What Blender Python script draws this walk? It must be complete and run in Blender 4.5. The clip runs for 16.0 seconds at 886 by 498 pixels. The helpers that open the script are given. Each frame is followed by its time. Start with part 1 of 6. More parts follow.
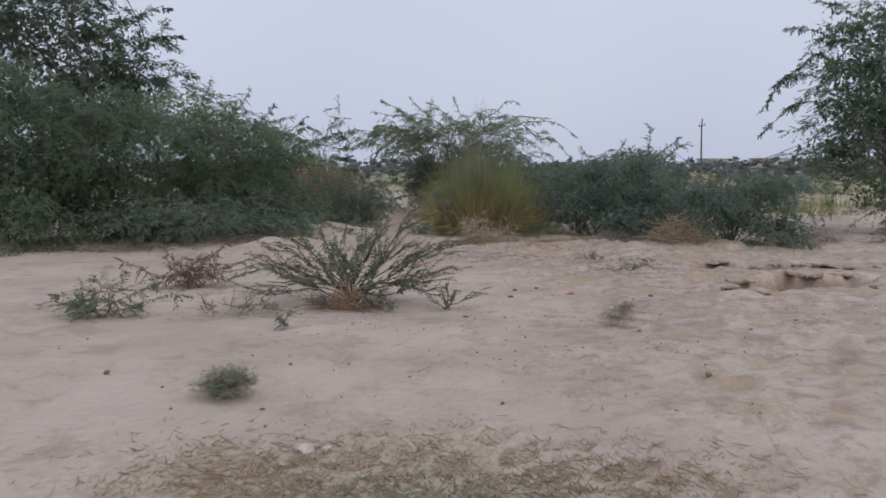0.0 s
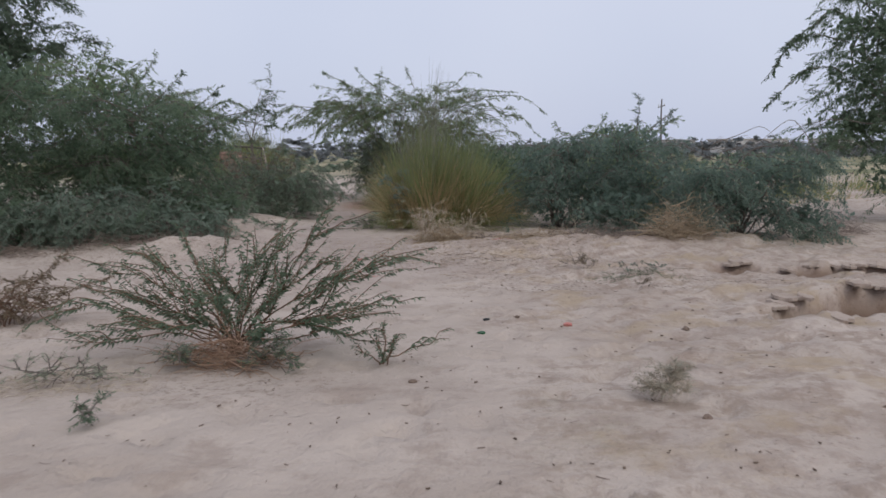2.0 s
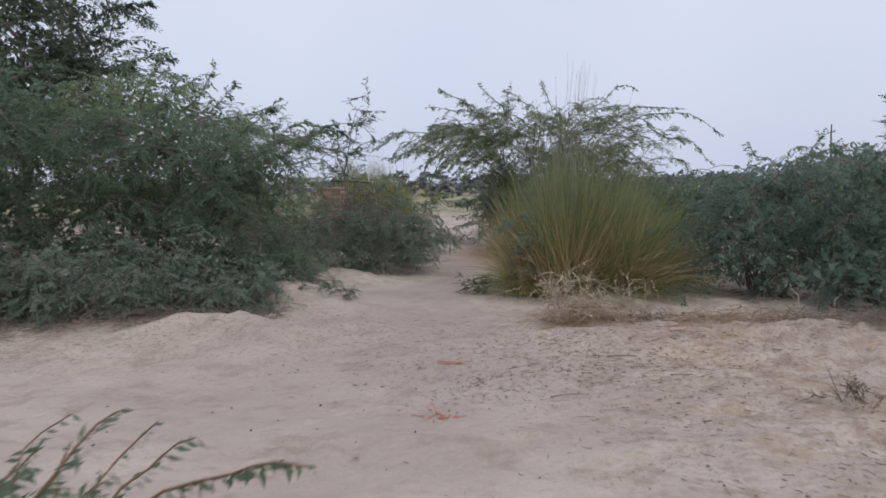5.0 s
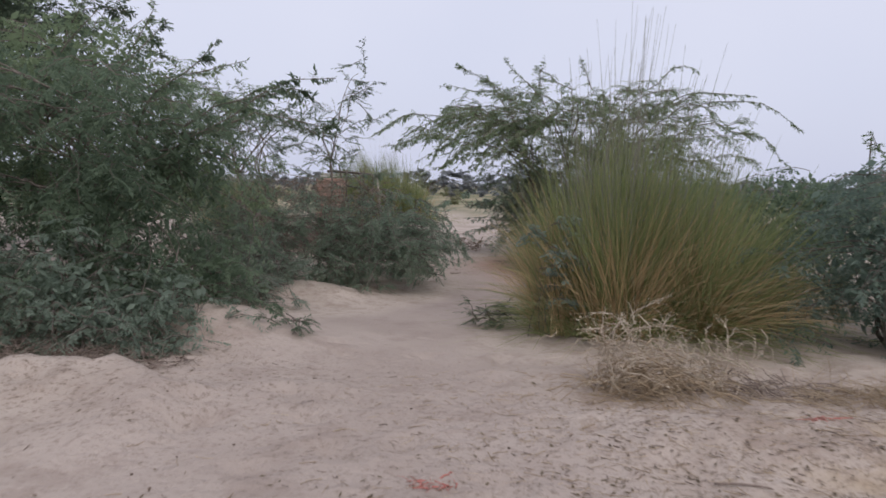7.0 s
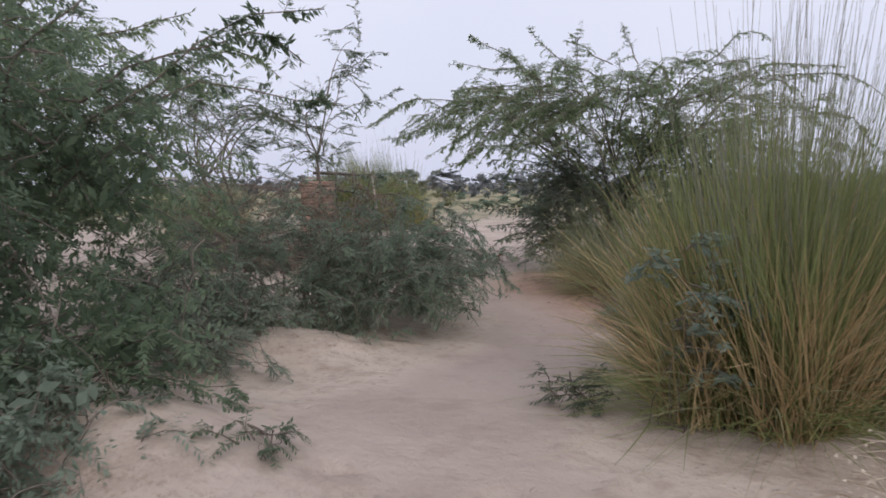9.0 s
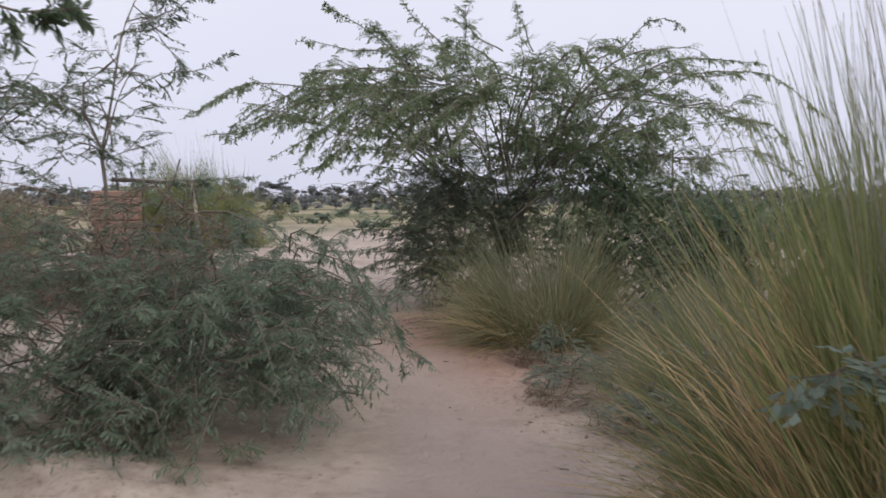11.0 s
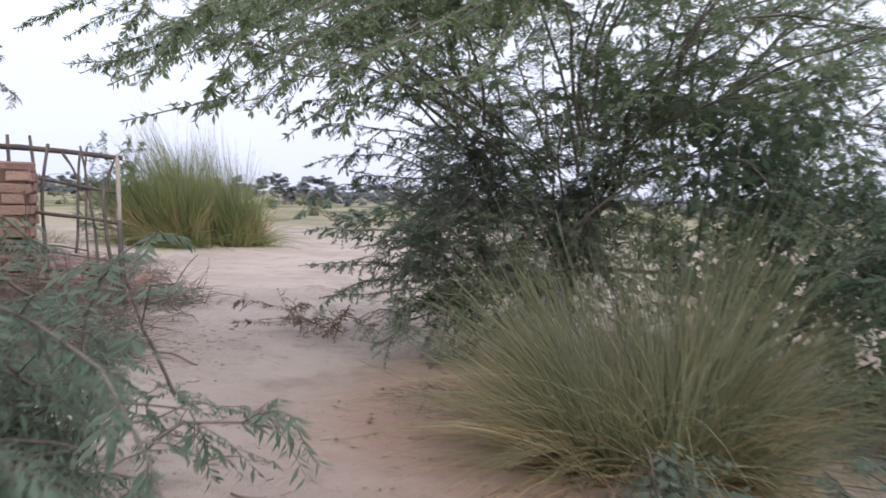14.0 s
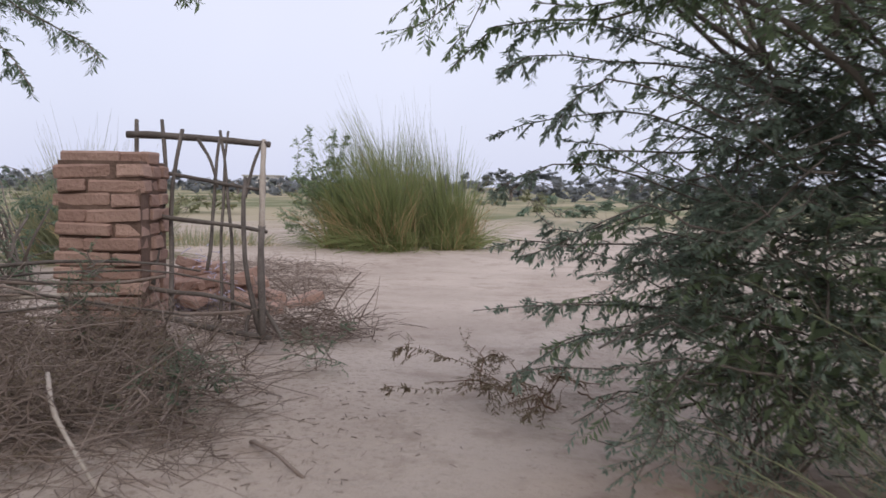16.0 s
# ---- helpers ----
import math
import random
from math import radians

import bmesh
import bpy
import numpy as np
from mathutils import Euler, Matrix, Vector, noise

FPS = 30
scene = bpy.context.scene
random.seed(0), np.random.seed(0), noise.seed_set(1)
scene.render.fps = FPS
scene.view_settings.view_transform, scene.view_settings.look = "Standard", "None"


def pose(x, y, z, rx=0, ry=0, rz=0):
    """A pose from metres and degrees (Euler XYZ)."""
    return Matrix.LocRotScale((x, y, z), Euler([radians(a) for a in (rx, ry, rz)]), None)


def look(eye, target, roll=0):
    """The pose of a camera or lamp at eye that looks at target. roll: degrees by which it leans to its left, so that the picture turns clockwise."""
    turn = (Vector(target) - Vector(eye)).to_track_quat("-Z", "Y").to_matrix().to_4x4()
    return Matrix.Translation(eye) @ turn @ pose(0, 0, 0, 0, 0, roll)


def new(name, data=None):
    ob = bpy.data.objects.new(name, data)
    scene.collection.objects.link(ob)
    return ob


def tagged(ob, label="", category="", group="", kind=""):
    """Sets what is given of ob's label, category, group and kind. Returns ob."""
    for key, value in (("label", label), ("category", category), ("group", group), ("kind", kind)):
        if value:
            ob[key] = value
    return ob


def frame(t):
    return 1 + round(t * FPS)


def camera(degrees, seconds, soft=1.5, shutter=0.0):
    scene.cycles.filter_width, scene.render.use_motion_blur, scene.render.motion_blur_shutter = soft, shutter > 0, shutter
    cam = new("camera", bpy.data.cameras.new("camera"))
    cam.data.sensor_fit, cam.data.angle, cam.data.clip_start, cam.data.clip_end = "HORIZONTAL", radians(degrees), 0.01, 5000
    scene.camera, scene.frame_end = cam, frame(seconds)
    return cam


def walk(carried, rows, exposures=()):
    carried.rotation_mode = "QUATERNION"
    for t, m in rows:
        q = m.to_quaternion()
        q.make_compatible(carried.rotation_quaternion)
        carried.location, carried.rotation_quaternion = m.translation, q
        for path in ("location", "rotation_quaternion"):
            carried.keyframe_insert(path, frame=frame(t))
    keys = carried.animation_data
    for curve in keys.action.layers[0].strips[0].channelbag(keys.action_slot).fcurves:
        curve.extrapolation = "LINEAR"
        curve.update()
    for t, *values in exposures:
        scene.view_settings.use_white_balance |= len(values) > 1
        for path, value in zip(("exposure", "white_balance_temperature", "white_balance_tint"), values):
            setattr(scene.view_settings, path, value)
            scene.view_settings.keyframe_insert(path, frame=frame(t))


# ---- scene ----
cam = camera(58.2, 16.0, 1.6, 0.35)
METRES, EYE, TILT, LEAN, TURN = 18.0, 1.25, -6.0, 0.0, 0.0
ROWS = [
    (0.0, 0.0, 0.0, 0.0, 0.0, 0.0, 0.0),
    (0.5, 0.0006, 0.0327, 0.0022, -0.59, -0.61, -0.48),
    (1.0, 0.0041, 0.066, 0.0031, -2.59, -2.02, 0.59),
    (1.5, 0.0053, 0.1015, 0.0064, -3.44, 0.41, 0.28),
    (2.0, 0.0079, 0.1335, 0.0108, -2.9, -1.2, 0.72),
    (2.5, 0.0122, 0.1633, 0.0141, -2.56, -1.91, 0.21),
    (3.0, 0.0136, 0.1929, 0.018, -1.57, -2.35, 0.06),
    (3.5, 0.0159, 0.2288, 0.0207, 2.98, -0.86, 0.13),
    (4.0, 0.0181, 0.2599, 0.0251, 5.62, 0.82, 0.08),
    (6.5, 0.0184, 0.4278, 0.0398, 8.67, 1.22, -0.76),
    (7.0, 0.0091, 0.4617, 0.0408, 8.87, 1.2, -2.08),
    (7.5, 0.001, 0.4982, 0.0445, 9.38, 1.59, -1.87),
    (8.0, -0.0085, 0.5283, 0.0486, 9.75, 1.44, -1.26),
    (10.5, -0.0529, 0.6712, 0.0617, -0.52, 1.09, -0.21),
    (11.0, -0.056, 0.7024, 0.0663, -4.27, 2.21, 0.09),
    (11.5, -0.0568, 0.7286, 0.0687, -5.87, 1.82, 1.59),
    (12.0, -0.0507, 0.7548, 0.0702, -5.65, 0.6, 3.12),
    (12.5, -0.0485, 0.7818, 0.0722, -5.43, -4.17, 2.95),
    (13.0, -0.0436, 0.808, 0.073, -5.63, -0.33, 2.28),
    (13.5, -0.0384, 0.8372, 0.0727, -3.56, 1.09, -0.82),
    (14.0, -0.0357, 0.8658, 0.0775, -0.81, 2.25, -1.97),
    (14.5, -0.0333, 0.9001, 0.0823, 3.97, 1.78, -1.66),
    (15.0, -0.0309, 0.9282, 0.0845, 7.44, 0.35, -1.81),
    (15.5, -0.0371, 0.954, 0.087, 14.04, 0.71, -0.84),
    (16.0, -0.0454, 0.9788, 0.088, 15.47, 1.3, -2.46),
]
walk(
    cam,
    [(t, pose(0, 0, EYE, TILT, LEAN, TURN) @ pose(METRES * x, METRES * y, METRES * z, 90 + pitch, roll, yaw)) for t, x, y, z, yaw, pitch, roll in ROWS],
    [(0.0, -0.15, 6500, 7), (4.0, 0.02, 6450, 6), (6.5, 0.03, 6600, 9), (8.0, 0.12, 6700, 10), (10.5, 0.18, 6750, 10), (11.3, 0.22, 6950, 10), (12.5, 0.88, 6500, 8), (13.7, 0.66, 6500, 9), (14.5, 0.53, 6550, 10), (15.2, 0.44, 6700, 11), (16.0, 0.25, 6650, 10)],
)

# ---- overcast evening sky and a wide, weak sun ----
world = bpy.data.worlds.new("overcast_sky")
scene.world = world
world.use_nodes = True
wn, wl = world.node_tree.nodes, world.node_tree.links
wn.clear()
sky = wn.new("ShaderNodeTexSky")
sky.sky_type = "NISHITA"
sky.sun_disc = False
sky.sun_elevation, sky.sun_rotation = radians(44), radians(153)
sky.air_density, sky.dust_density, sky.ozone_density = 1.0, 4.0, 1.0
cloud = wn.new("ShaderNodeTexNoise")
cloud.inputs["Scale"].default_value, cloud.inputs["Detail"].default_value = 1.4, 4.0
ramp = wn.new("ShaderNodeValToRGB")
ramp.color_ramp.elements[0].position, ramp.color_ramp.elements[0].color = 0.3, (6.9, 7.25, 9.1, 1)
ramp.color_ramp.elements[1].position, ramp.color_ramp.elements[1].color = 0.75, (8.0, 8.2, 9.8, 1)
where = wn.new("ShaderNodeTexCoord")
split = wn.new("ShaderNodeSeparateXYZ")
height = wn.new("ShaderNodeMapRange")
height.inputs["From Min"].default_value, height.inputs["From Max"].default_value = 0.0, 0.32
veil = wn.new("ShaderNodeMix")
veil.data_type = "RGBA"
veil.blend_type = "MULTIPLY"
veil.inputs["Factor"].default_value = 1.0
shade = wn.new("ShaderNodeMix")
shade.data_type = "RGBA"
shade.inputs["A"].default_value, shade.inputs["B"].default_value = (0.89, 0.91, 0.955, 1), (1.04, 1.03, 1.015, 1)
mix = wn.new("ShaderNodeMix")
mix.data_type = "RGBA"
mix.inputs["Factor"].default_value = 0.85
back = wn.new("ShaderNodeBackground")
back.inputs["Strength"].default_value = 0.1
wout = wn.new("ShaderNodeOutputWorld")
wl.new(cloud.outputs["Fac"], ramp.inputs["Fac"])
wl.new(sky.outputs["Color"], mix.inputs["A"])
wl.new(where.outputs["Generated"], split.inputs["Vector"])
wl.new(split.outputs["Z"], height.inputs["Value"])
wl.new(height.outputs["Result"], shade.inputs["Factor"])
wl.new(ramp.outputs["Color"], veil.inputs["A"])
wl.new(shade.outputs["Result"], veil.inputs["B"])
wl.new(veil.outputs["Result"], mix.inputs["B"])
wl.new(mix.outputs["Result"], back.inputs["Color"])
wl.new(back.outputs["Background"], wout.inputs["Surface"])
sun = new("sun", bpy.data.lights.new("sun", "SUN"))
sun.data.energy, sun.data.angle, sun.data.color = 1.0, radians(45), (1.0, 0.97, 0.93)
sun.matrix_world = look((0, 0, 30), (-14, 28, 0))


# ---- materials ----
def material(name, ca, cb, scale=8.0, fine=60.0, rough=0.85, bump=0.3, dist=0.01, island=0.0, through_light=0.0, per_object=0.0):
    """Two colours mixed by a coarse and a fine noise, island by island or object by object where asked, with relief."""
    m = bpy.data.materials.new(name)
    m.use_nodes = True
    n, l = m.node_tree.nodes, m.node_tree.links
    bsdf = n["Principled BSDF"]
    out = n["Material Output"]
    bsdf.inputs["Roughness"].default_value = rough
    bsdf.inputs["Specular IOR Level"].default_value = 0.25
    geo = n.new("ShaderNodeNewGeometry")
    coarse, small = n.new("ShaderNodeTexNoise"), n.new("ShaderNodeTexNoise")
    coarse.inputs["Scale"].default_value, small.inputs["Scale"].default_value = scale, fine
    coarse.inputs["Detail"].default_value, small.inputs["Detail"].default_value = 4, 3
    l.new(geo.outputs["Position"], coarse.inputs["Vector"])
    l.new(geo.outputs["Position"], small.inputs["Vector"])
    add = n.new("ShaderNodeMath")
    add.operation = "MULTIPLY_ADD"
    l.new(small.outputs["Fac"], add.inputs[0])
    add.inputs[1].default_value = 0.6
    l.new(coarse.outputs["Fac"], add.inputs[2])
    value = add.outputs[0]
    for amount, source in ((island, "island"), (per_object, "object")):
        if amount:
            more = n.new("ShaderNodeMath")
            more.operation = "MULTIPLY_ADD"
            if source == "island":
                l.new(geo.outputs["Random Per Island"], more.inputs[0])
            else:
                info = n.new("ShaderNodeObjectInfo")
                l.new(info.outputs["Random"], more.inputs[0])
            more.inputs[1].default_value = amount
            l.new(value, more.inputs[2])
            value = more.outputs[0]
    top = 1.15 + island + per_object
    ramp_range = n.new("ShaderNodeMapRange")
    ramp_range.inputs["From Min"].default_value, ramp_range.inputs["From Max"].default_value = 0.45, top
    l.new(value, ramp_range.inputs["Value"])
    mixer = n.new("ShaderNodeMix")
    mixer.data_type = "RGBA"
    mixer.inputs["A"].default_value, mixer.inputs["B"].default_value = (*ca, 1), (*cb, 1)
    l.new(ramp_range.outputs["Result"], mixer.inputs["Factor"])
    l.new(mixer.outputs["Result"], bsdf.inputs["Base Color"])
    if bump:
        b = n.new("ShaderNodeBump")
        b.inputs["Strength"].default_value, b.inputs["Distance"].default_value = bump, dist
        l.new(small.outputs["Fac"], b.inputs["Height"])
        l.new(b.outputs["Normal"], bsdf.inputs["Normal"])
    if through_light:
        tr = n.new("ShaderNodeBsdfTranslucent")
        l.new(mixer.outputs["Result"], tr.inputs["Color"])
        blend = n.new("ShaderNodeMixShader")
        blend.inputs["Fac"].default_value = through_light
        l.new(bsdf.outputs["BSDF"], blend.inputs[1])
        l.new(tr.outputs["BSDF"], blend.inputs[2])
        l.new(blend.outputs["Shader"], out.inputs["Surface"])
    return m


def leafy(name, ca, cb):
    return material(name, ca, cb, 2.2, 25, 0.65, 0.0, 0.01, 0.55, 0.62)


LEAF_GREY = leafy("leaf_grey_green", (0.086, 0.128, 0.086), (0.245, 0.320, 0.210))
LEAF_GREEN = leafy("leaf_fresh_green", (0.135, 0.190, 0.110), (0.345, 0.425, 0.250))
LEAF_DARK = leafy("leaf_dark_green", (0.070, 0.098, 0.070), (0.190, 0.240, 0.165))
LEAF_BLUE = leafy("leaf_blue_green", (0.100, 0.150, 0.120), (0.270, 0.345, 0.280))
LEAF_SAGE = leafy("leaf_glaucous", (0.160, 0.210, 0.165), (0.350, 0.425, 0.335))
LEAF_BROWN = leafy("leaf_withered", (0.130, 0.100, 0.068), (0.320, 0.265, 0.185))
LEAF_PALE = leafy("leaf_pale_sage", (0.200, 0.235, 0.165), (0.420, 0.460, 0.340))
LEAF_DRY = leafy("leaf_dry_sage", (0.300, 0.285, 0.225), (0.500, 0.475, 0.390))
LEAF_MOUND = leafy("leaf_grey_blue", (0.130, 0.182, 0.135), (0.315, 0.400, 0.290))
LEAF_TEAL = leafy("leaf_teal_broad", (0.170, 0.228, 0.188), (0.345, 0.425, 0.362))
REED = leafy("reed_olive", (0.138, 0.172, 0.070), (0.375, 0.410, 0.185))
REED_FAR = leafy("reed_grey_olive", (0.160, 0.172, 0.096), (0.430, 0.435, 0.265))
REED_PALE = leafy("reed_pale_blade", (0.26, 0.27, 0.15), (0.52, 0.52, 0.34))
STRAW = material("dry_straw", (0.26, 0.18, 0.11), (0.62, 0.50, 0.36), 6, 60, 0.85, 0, 0.01, 0.8, 0.15)
REED_DRY = material("reed_dead_sheath", (0.32, 0.22, 0.115), (0.64, 0.49, 0.28), 5, 40, 0.85, 0, 0.01, 0.7, 0.15)
STRAW_PALE = material("bleached_stem", (0.36, 0.29, 0.22), (0.66, 0.57, 0.46), 6, 60, 0.85, 0, 0.01, 0.6)
STALK = material("reed_stalk", (0.13, 0.13, 0.10), (0.32, 0.31, 0.26), 5, 40, 0.8, 0, 0.01, 0.6)
BARK = material("bark_dark", (0.105, 0.088, 0.076), (0.26, 0.22, 0.19), 6, 90, 0.9, 0.6, 0.01)
RUSTY = material("rusty_straw", (0.22, 0.125, 0.08), (0.50, 0.34, 0.24), 6, 60, 0.88, 0, 0.01, 0.8, 0.1)
TWIG_RED = material("twig_reddish", (0.11, 0.060, 0.040), (0.25, 0.16, 0.11), 5, 60, 0.85, 0)
TWIG_DRY = material("twig_dry_grey", (0.12, 0.088, 0.070), (0.34, 0.27, 0.23), 5, 70, 0.9, 0, 0.01, 0.7)
WOOD_GREY = material("weathered_pole", (0.05, 0.042, 0.038), (0.19, 0.16, 0.14), 7, 110, 0.9, 0.6, 0.008)
WOOD_PALE = material("peeled_pole", (0.30, 0.25, 0.21), (0.50, 0.44, 0.38), 6, 80, 0.85, 0.4, 0.006)
BRICK = material("mud_brick", (0.27, 0.165, 0.132), (0.47, 0.320, 0.258), 7, 45, 0.95, 0.8, 0.016, 0.0, 0.0, 0.7)
MUD = material("mud_mortar", (0.10, 0.064, 0.050), (0.21, 0.14, 0.11), 8, 50, 0.95, 0.7, 0.012)
STONE = material("pale_stone", (0.42, 0.37, 0.32), (0.62, 0.56, 0.50), 14, 90, 0.9, 0.5)
CLOD = material("earth_clod", (0.10, 0.072, 0.056), (0.26, 0.19, 0.15), 9, 60, 0.95, 0.5)
CRUST = material("mud_crust", (0.32, 0.25, 0.205), (0.46, 0.38, 0.32), 4, 50, 0.95, 0.6, 0.012)
RED_SCRAP = material("red_plastic", (0.36, 0.11, 0.09), (0.56, 0.25, 0.21), 20, 90, 0.55, 0.2)
BLACK_SCRAP = material("black_plastic", (0.012, 0.012, 0.012), (0.03, 0.03, 0.03), 20, 90, 0.5, 0.2)
GREEN_SCRAP = material("green_plastic", (0.02, 0.07, 0.03), (0.05, 0.13, 0.06), 20, 90, 0.5, 0.2)
LILAC_SCRAP = material("faded_lilac_scraps", (0.36, 0.33, 0.46), (0.62, 0.58, 0.70), 14, 60, 0.7, 0.2, 0.01, 0.5)
PLASTER = material("whitewashed_wall", (0.46, 0.44, 0.43), (0.62, 0.60, 0.58), 0.4, 3, 0.9, 0.1)
DARK_GAP = material("window_dark", (0.02, 0.02, 0.022), (0.05, 0.05, 0.055), 1, 5, 0.4, 0.0)
ROOFING = material("flat_roof_earth", (0.36, 0.33, 0.31), (0.48, 0.45, 0.42), 0.5, 4, 0.9, 0.1)
# grey-blue and pale: the haze of distance is mixed into this leaf colour
HAZED_LEAF = leafy("far_leaf_haze_tint", (0.215, 0.230, 0.240), (0.310, 0.330, 0.340))


# ---- mesh helpers ----
def rng_of(seed):
    return np.random.default_rng(seed)


def mesh_of(name, verts, faces, mats, index=None, smooth=False):
    """A mesh from an (n, 3) array and an (m, 3 or 4) array."""
    verts, faces = np.asarray(verts, np.float32), np.asarray(faces, np.int32)
    me = bpy.data.meshes.new(name)
    k = faces.shape[1]
    me.vertices.add(len(verts))
    me.vertices.foreach_set("co", verts.ravel())
    me.loops.add(faces.size)
    me.loops.foreach_set("vertex_index", faces.ravel())
    me.polygons.add(len(faces))
    me.polygons.foreach_set("loop_start", np.arange(0, faces.size, k, dtype=np.int32))
    if index is not None:
        me.polygons.foreach_set("material_index", np.asarray(index, np.int32))
    if smooth:
        me.polygons.foreach_set("use_smooth", np.ones(len(faces), bool))
    me.update(calc_edges=True)
    for m in mats:
        me.materials.append(m)
    return me


def thing(name, at, label, category, group="", kind=""):
    ob = new(name)
    ob.location = at
    ob.empty_display_size = 0.1
    return tagged(ob, label, category, group, kind)


def put(name, me, parent, label="", kind=""):
    ob = new(name, me)
    ob.parent = parent
    return tagged(ob, label, "", "", kind)


def part(name, bm, mat, parent, label=""):
    me = bpy.data.meshes.new(name)
    bm.to_mesh(me)
    bm.free()
    me.materials.append(mat)
    return put(name, me, parent, label)


def unit(v):
    return v / np.maximum(np.linalg.norm(v, axis=-1, keepdims=True), 1e-9)


def tubes(lines, radii, sides=5):
    """Tapered tubes along polylines of one length: lines (n, k, 3), radii (n, k). Gives verts and quads."""
    lines, radii = np.asarray(lines, float), np.asarray(radii, float)
    n, k, _ = lines.shape
    d = np.gradient(lines, axis=1)
    d = unit(d)
    ref = np.where(np.abs(d[..., 2:3]) > 0.9, np.array([1.0, 0, 0]), np.array([0, 0, 1.0]))
    u = unit(np.cross(d, ref))
    v = np.cross(d, u)
    a = np.arange(sides) * 2 * np.pi / sides
    ring = u[:, :, None] * np.cos(a)[None, None, :, None] + v[:, :, None] * np.sin(a)[None, None, :, None]
    p = lines[:, :, None] + ring * radii[:, :, None, None]
    idx = np.arange(n * k * sides).reshape(n, k, sides)
    nxt = np.roll(idx, -1, axis=2)
    f = np.stack([idx[:, :-1], nxt[:, :-1], nxt[:, 1:], idx[:, 1:]], -1)
    return p.reshape(-1, 3), f.reshape(-1, 4)


def joined(chunks):
    vs, fs, base = [], [], 0
    for v, f in chunks:
        vs.append(v)
        fs.append(f + base)
        base += len(v)
    return np.concatenate(vs), np.concatenate(fs)


def leaf_quads(p, d, side, length, width):
    """Pointed leaves: a folded diamond each, from p along d."""
    length, width = length[:, None], width[:, None]
    mid = p + d * length * 0.45
    nrm = np.cross(d, side)
    q = np.stack([p, mid + side * width * 0.5 + nrm * width * 0.15, p + d * length, mid - side * width * 0.5 + nrm * width * 0.15], 1)
    return q.reshape(-1, 3), np.arange(4 * len(p)).reshape(-1, 4)


def twigs_with_leaves(r, p0, d, length, droop, per, leaf, width, hang=0.35, twig=0.003, k=4):
    """Curved twigs from p0 along d and the leaves they carry."""
    n = len(p0)
    s = np.linspace(0, 1, k)[None, :, None]
    L = length[:, None, None]
    wob = r.normal(0, 0.06, (n, k, 3)) * L
    wob[:, 0] = 0
    down = np.array([0, 0, -1.0])
    lines = p0[:, None] + d[:, None] * L * s + down * (droop * L) * s * s + wob
    rad = np.linspace(1, 0.35, k)[None, :] * twig * np.ones((n, 1))
    tw = tubes(lines, rad, 3)
    t = (np.linspace(0.08, 1.0, per)[None, :] + r.normal(0, 0.02, (n, per))).clip(0.02, 1) * (k - 1)
    i = np.minimum(t.astype(int), k - 2)
    f = (t - i)[..., None]
    rows = np.arange(n)[:, None]
    a, b = lines[rows, i], lines[rows, i + 1]
    p = (a * (1 - f) + b * f).reshape(-1, 3)
    along = unit(b - a).reshape(-1, 3)
    # leaves in two ranks, like a feather, each spray in a plane of its own
    plane = unit(np.array([0, 0, 1.0]) + r.normal(0, 0.32, (n, 3)))
    plane = np.repeat(plane, per, 0)
    rank = np.tile(np.where(np.arange(per) % 2, 1.0, -1.0), n)[:, None]
    sd = unit(np.cross(along, plane)) * rank
    ld = unit(sd + along * r.uniform(0.35, 0.9, (len(p), 1)) + down * hang + r.normal(0, 0.16, p.shape))
    side = unit(np.cross(ld, unit(plane + r.normal(0, 0.22, p.shape))))
    sizes = r.uniform(0.6, 1.25, len(p))
    return tw, leaf_quads(p, ld, side, leaf * sizes, width * sizes)


def curve_pts(a, b, lift, r, k=7, wobble=0.04):
    """Points of a limb from a to b that bulges by lift."""
    a, b, lift = np.array(a, float), np.array(b, float), np.array(lift, float)
    s = np.linspace(0, 1, k)[:, None]
    span = np.linalg.norm(b - a)
    pts = a * (1 - s) + b * s + lift * 4 * s * (1 - s)
    w = wobble * span * (r.normal(0, 1, 3) * np.sin(np.pi * s) + r.normal(0, 0.8, 3) * np.sin(2 * np.pi * s) + r.normal(0, 0.35, 3) * np.sin(4 * np.pi * s))
    return pts + w


def lobes_points(r, lobes, n, skin):
    """Points in ellipsoids (x, y, z, rx, ry, rz), crowded towards the skin, with the outward way."""
    L = np.array(lobes, float)
    vol = (L[:, 3] * L[:, 4] + L[:, 4] * L[:, 5] + L[:, 3] * L[:, 5])
    pick = r.choice(len(L), n, p=vol / vol.sum())
    u = unit(r.normal(0, 1, (n, 3)))
    rad = r.uniform(0, 1, (n, 1)) ** skin
    rad *= 1 + r.normal(0, 0.07, (n, 1))
    c = L[pick]
    return c[:, :3] + u * rad * c[:, 3:], unit(u / c[:, 3:])


DOWN = np.array([0, 0, -1.0])


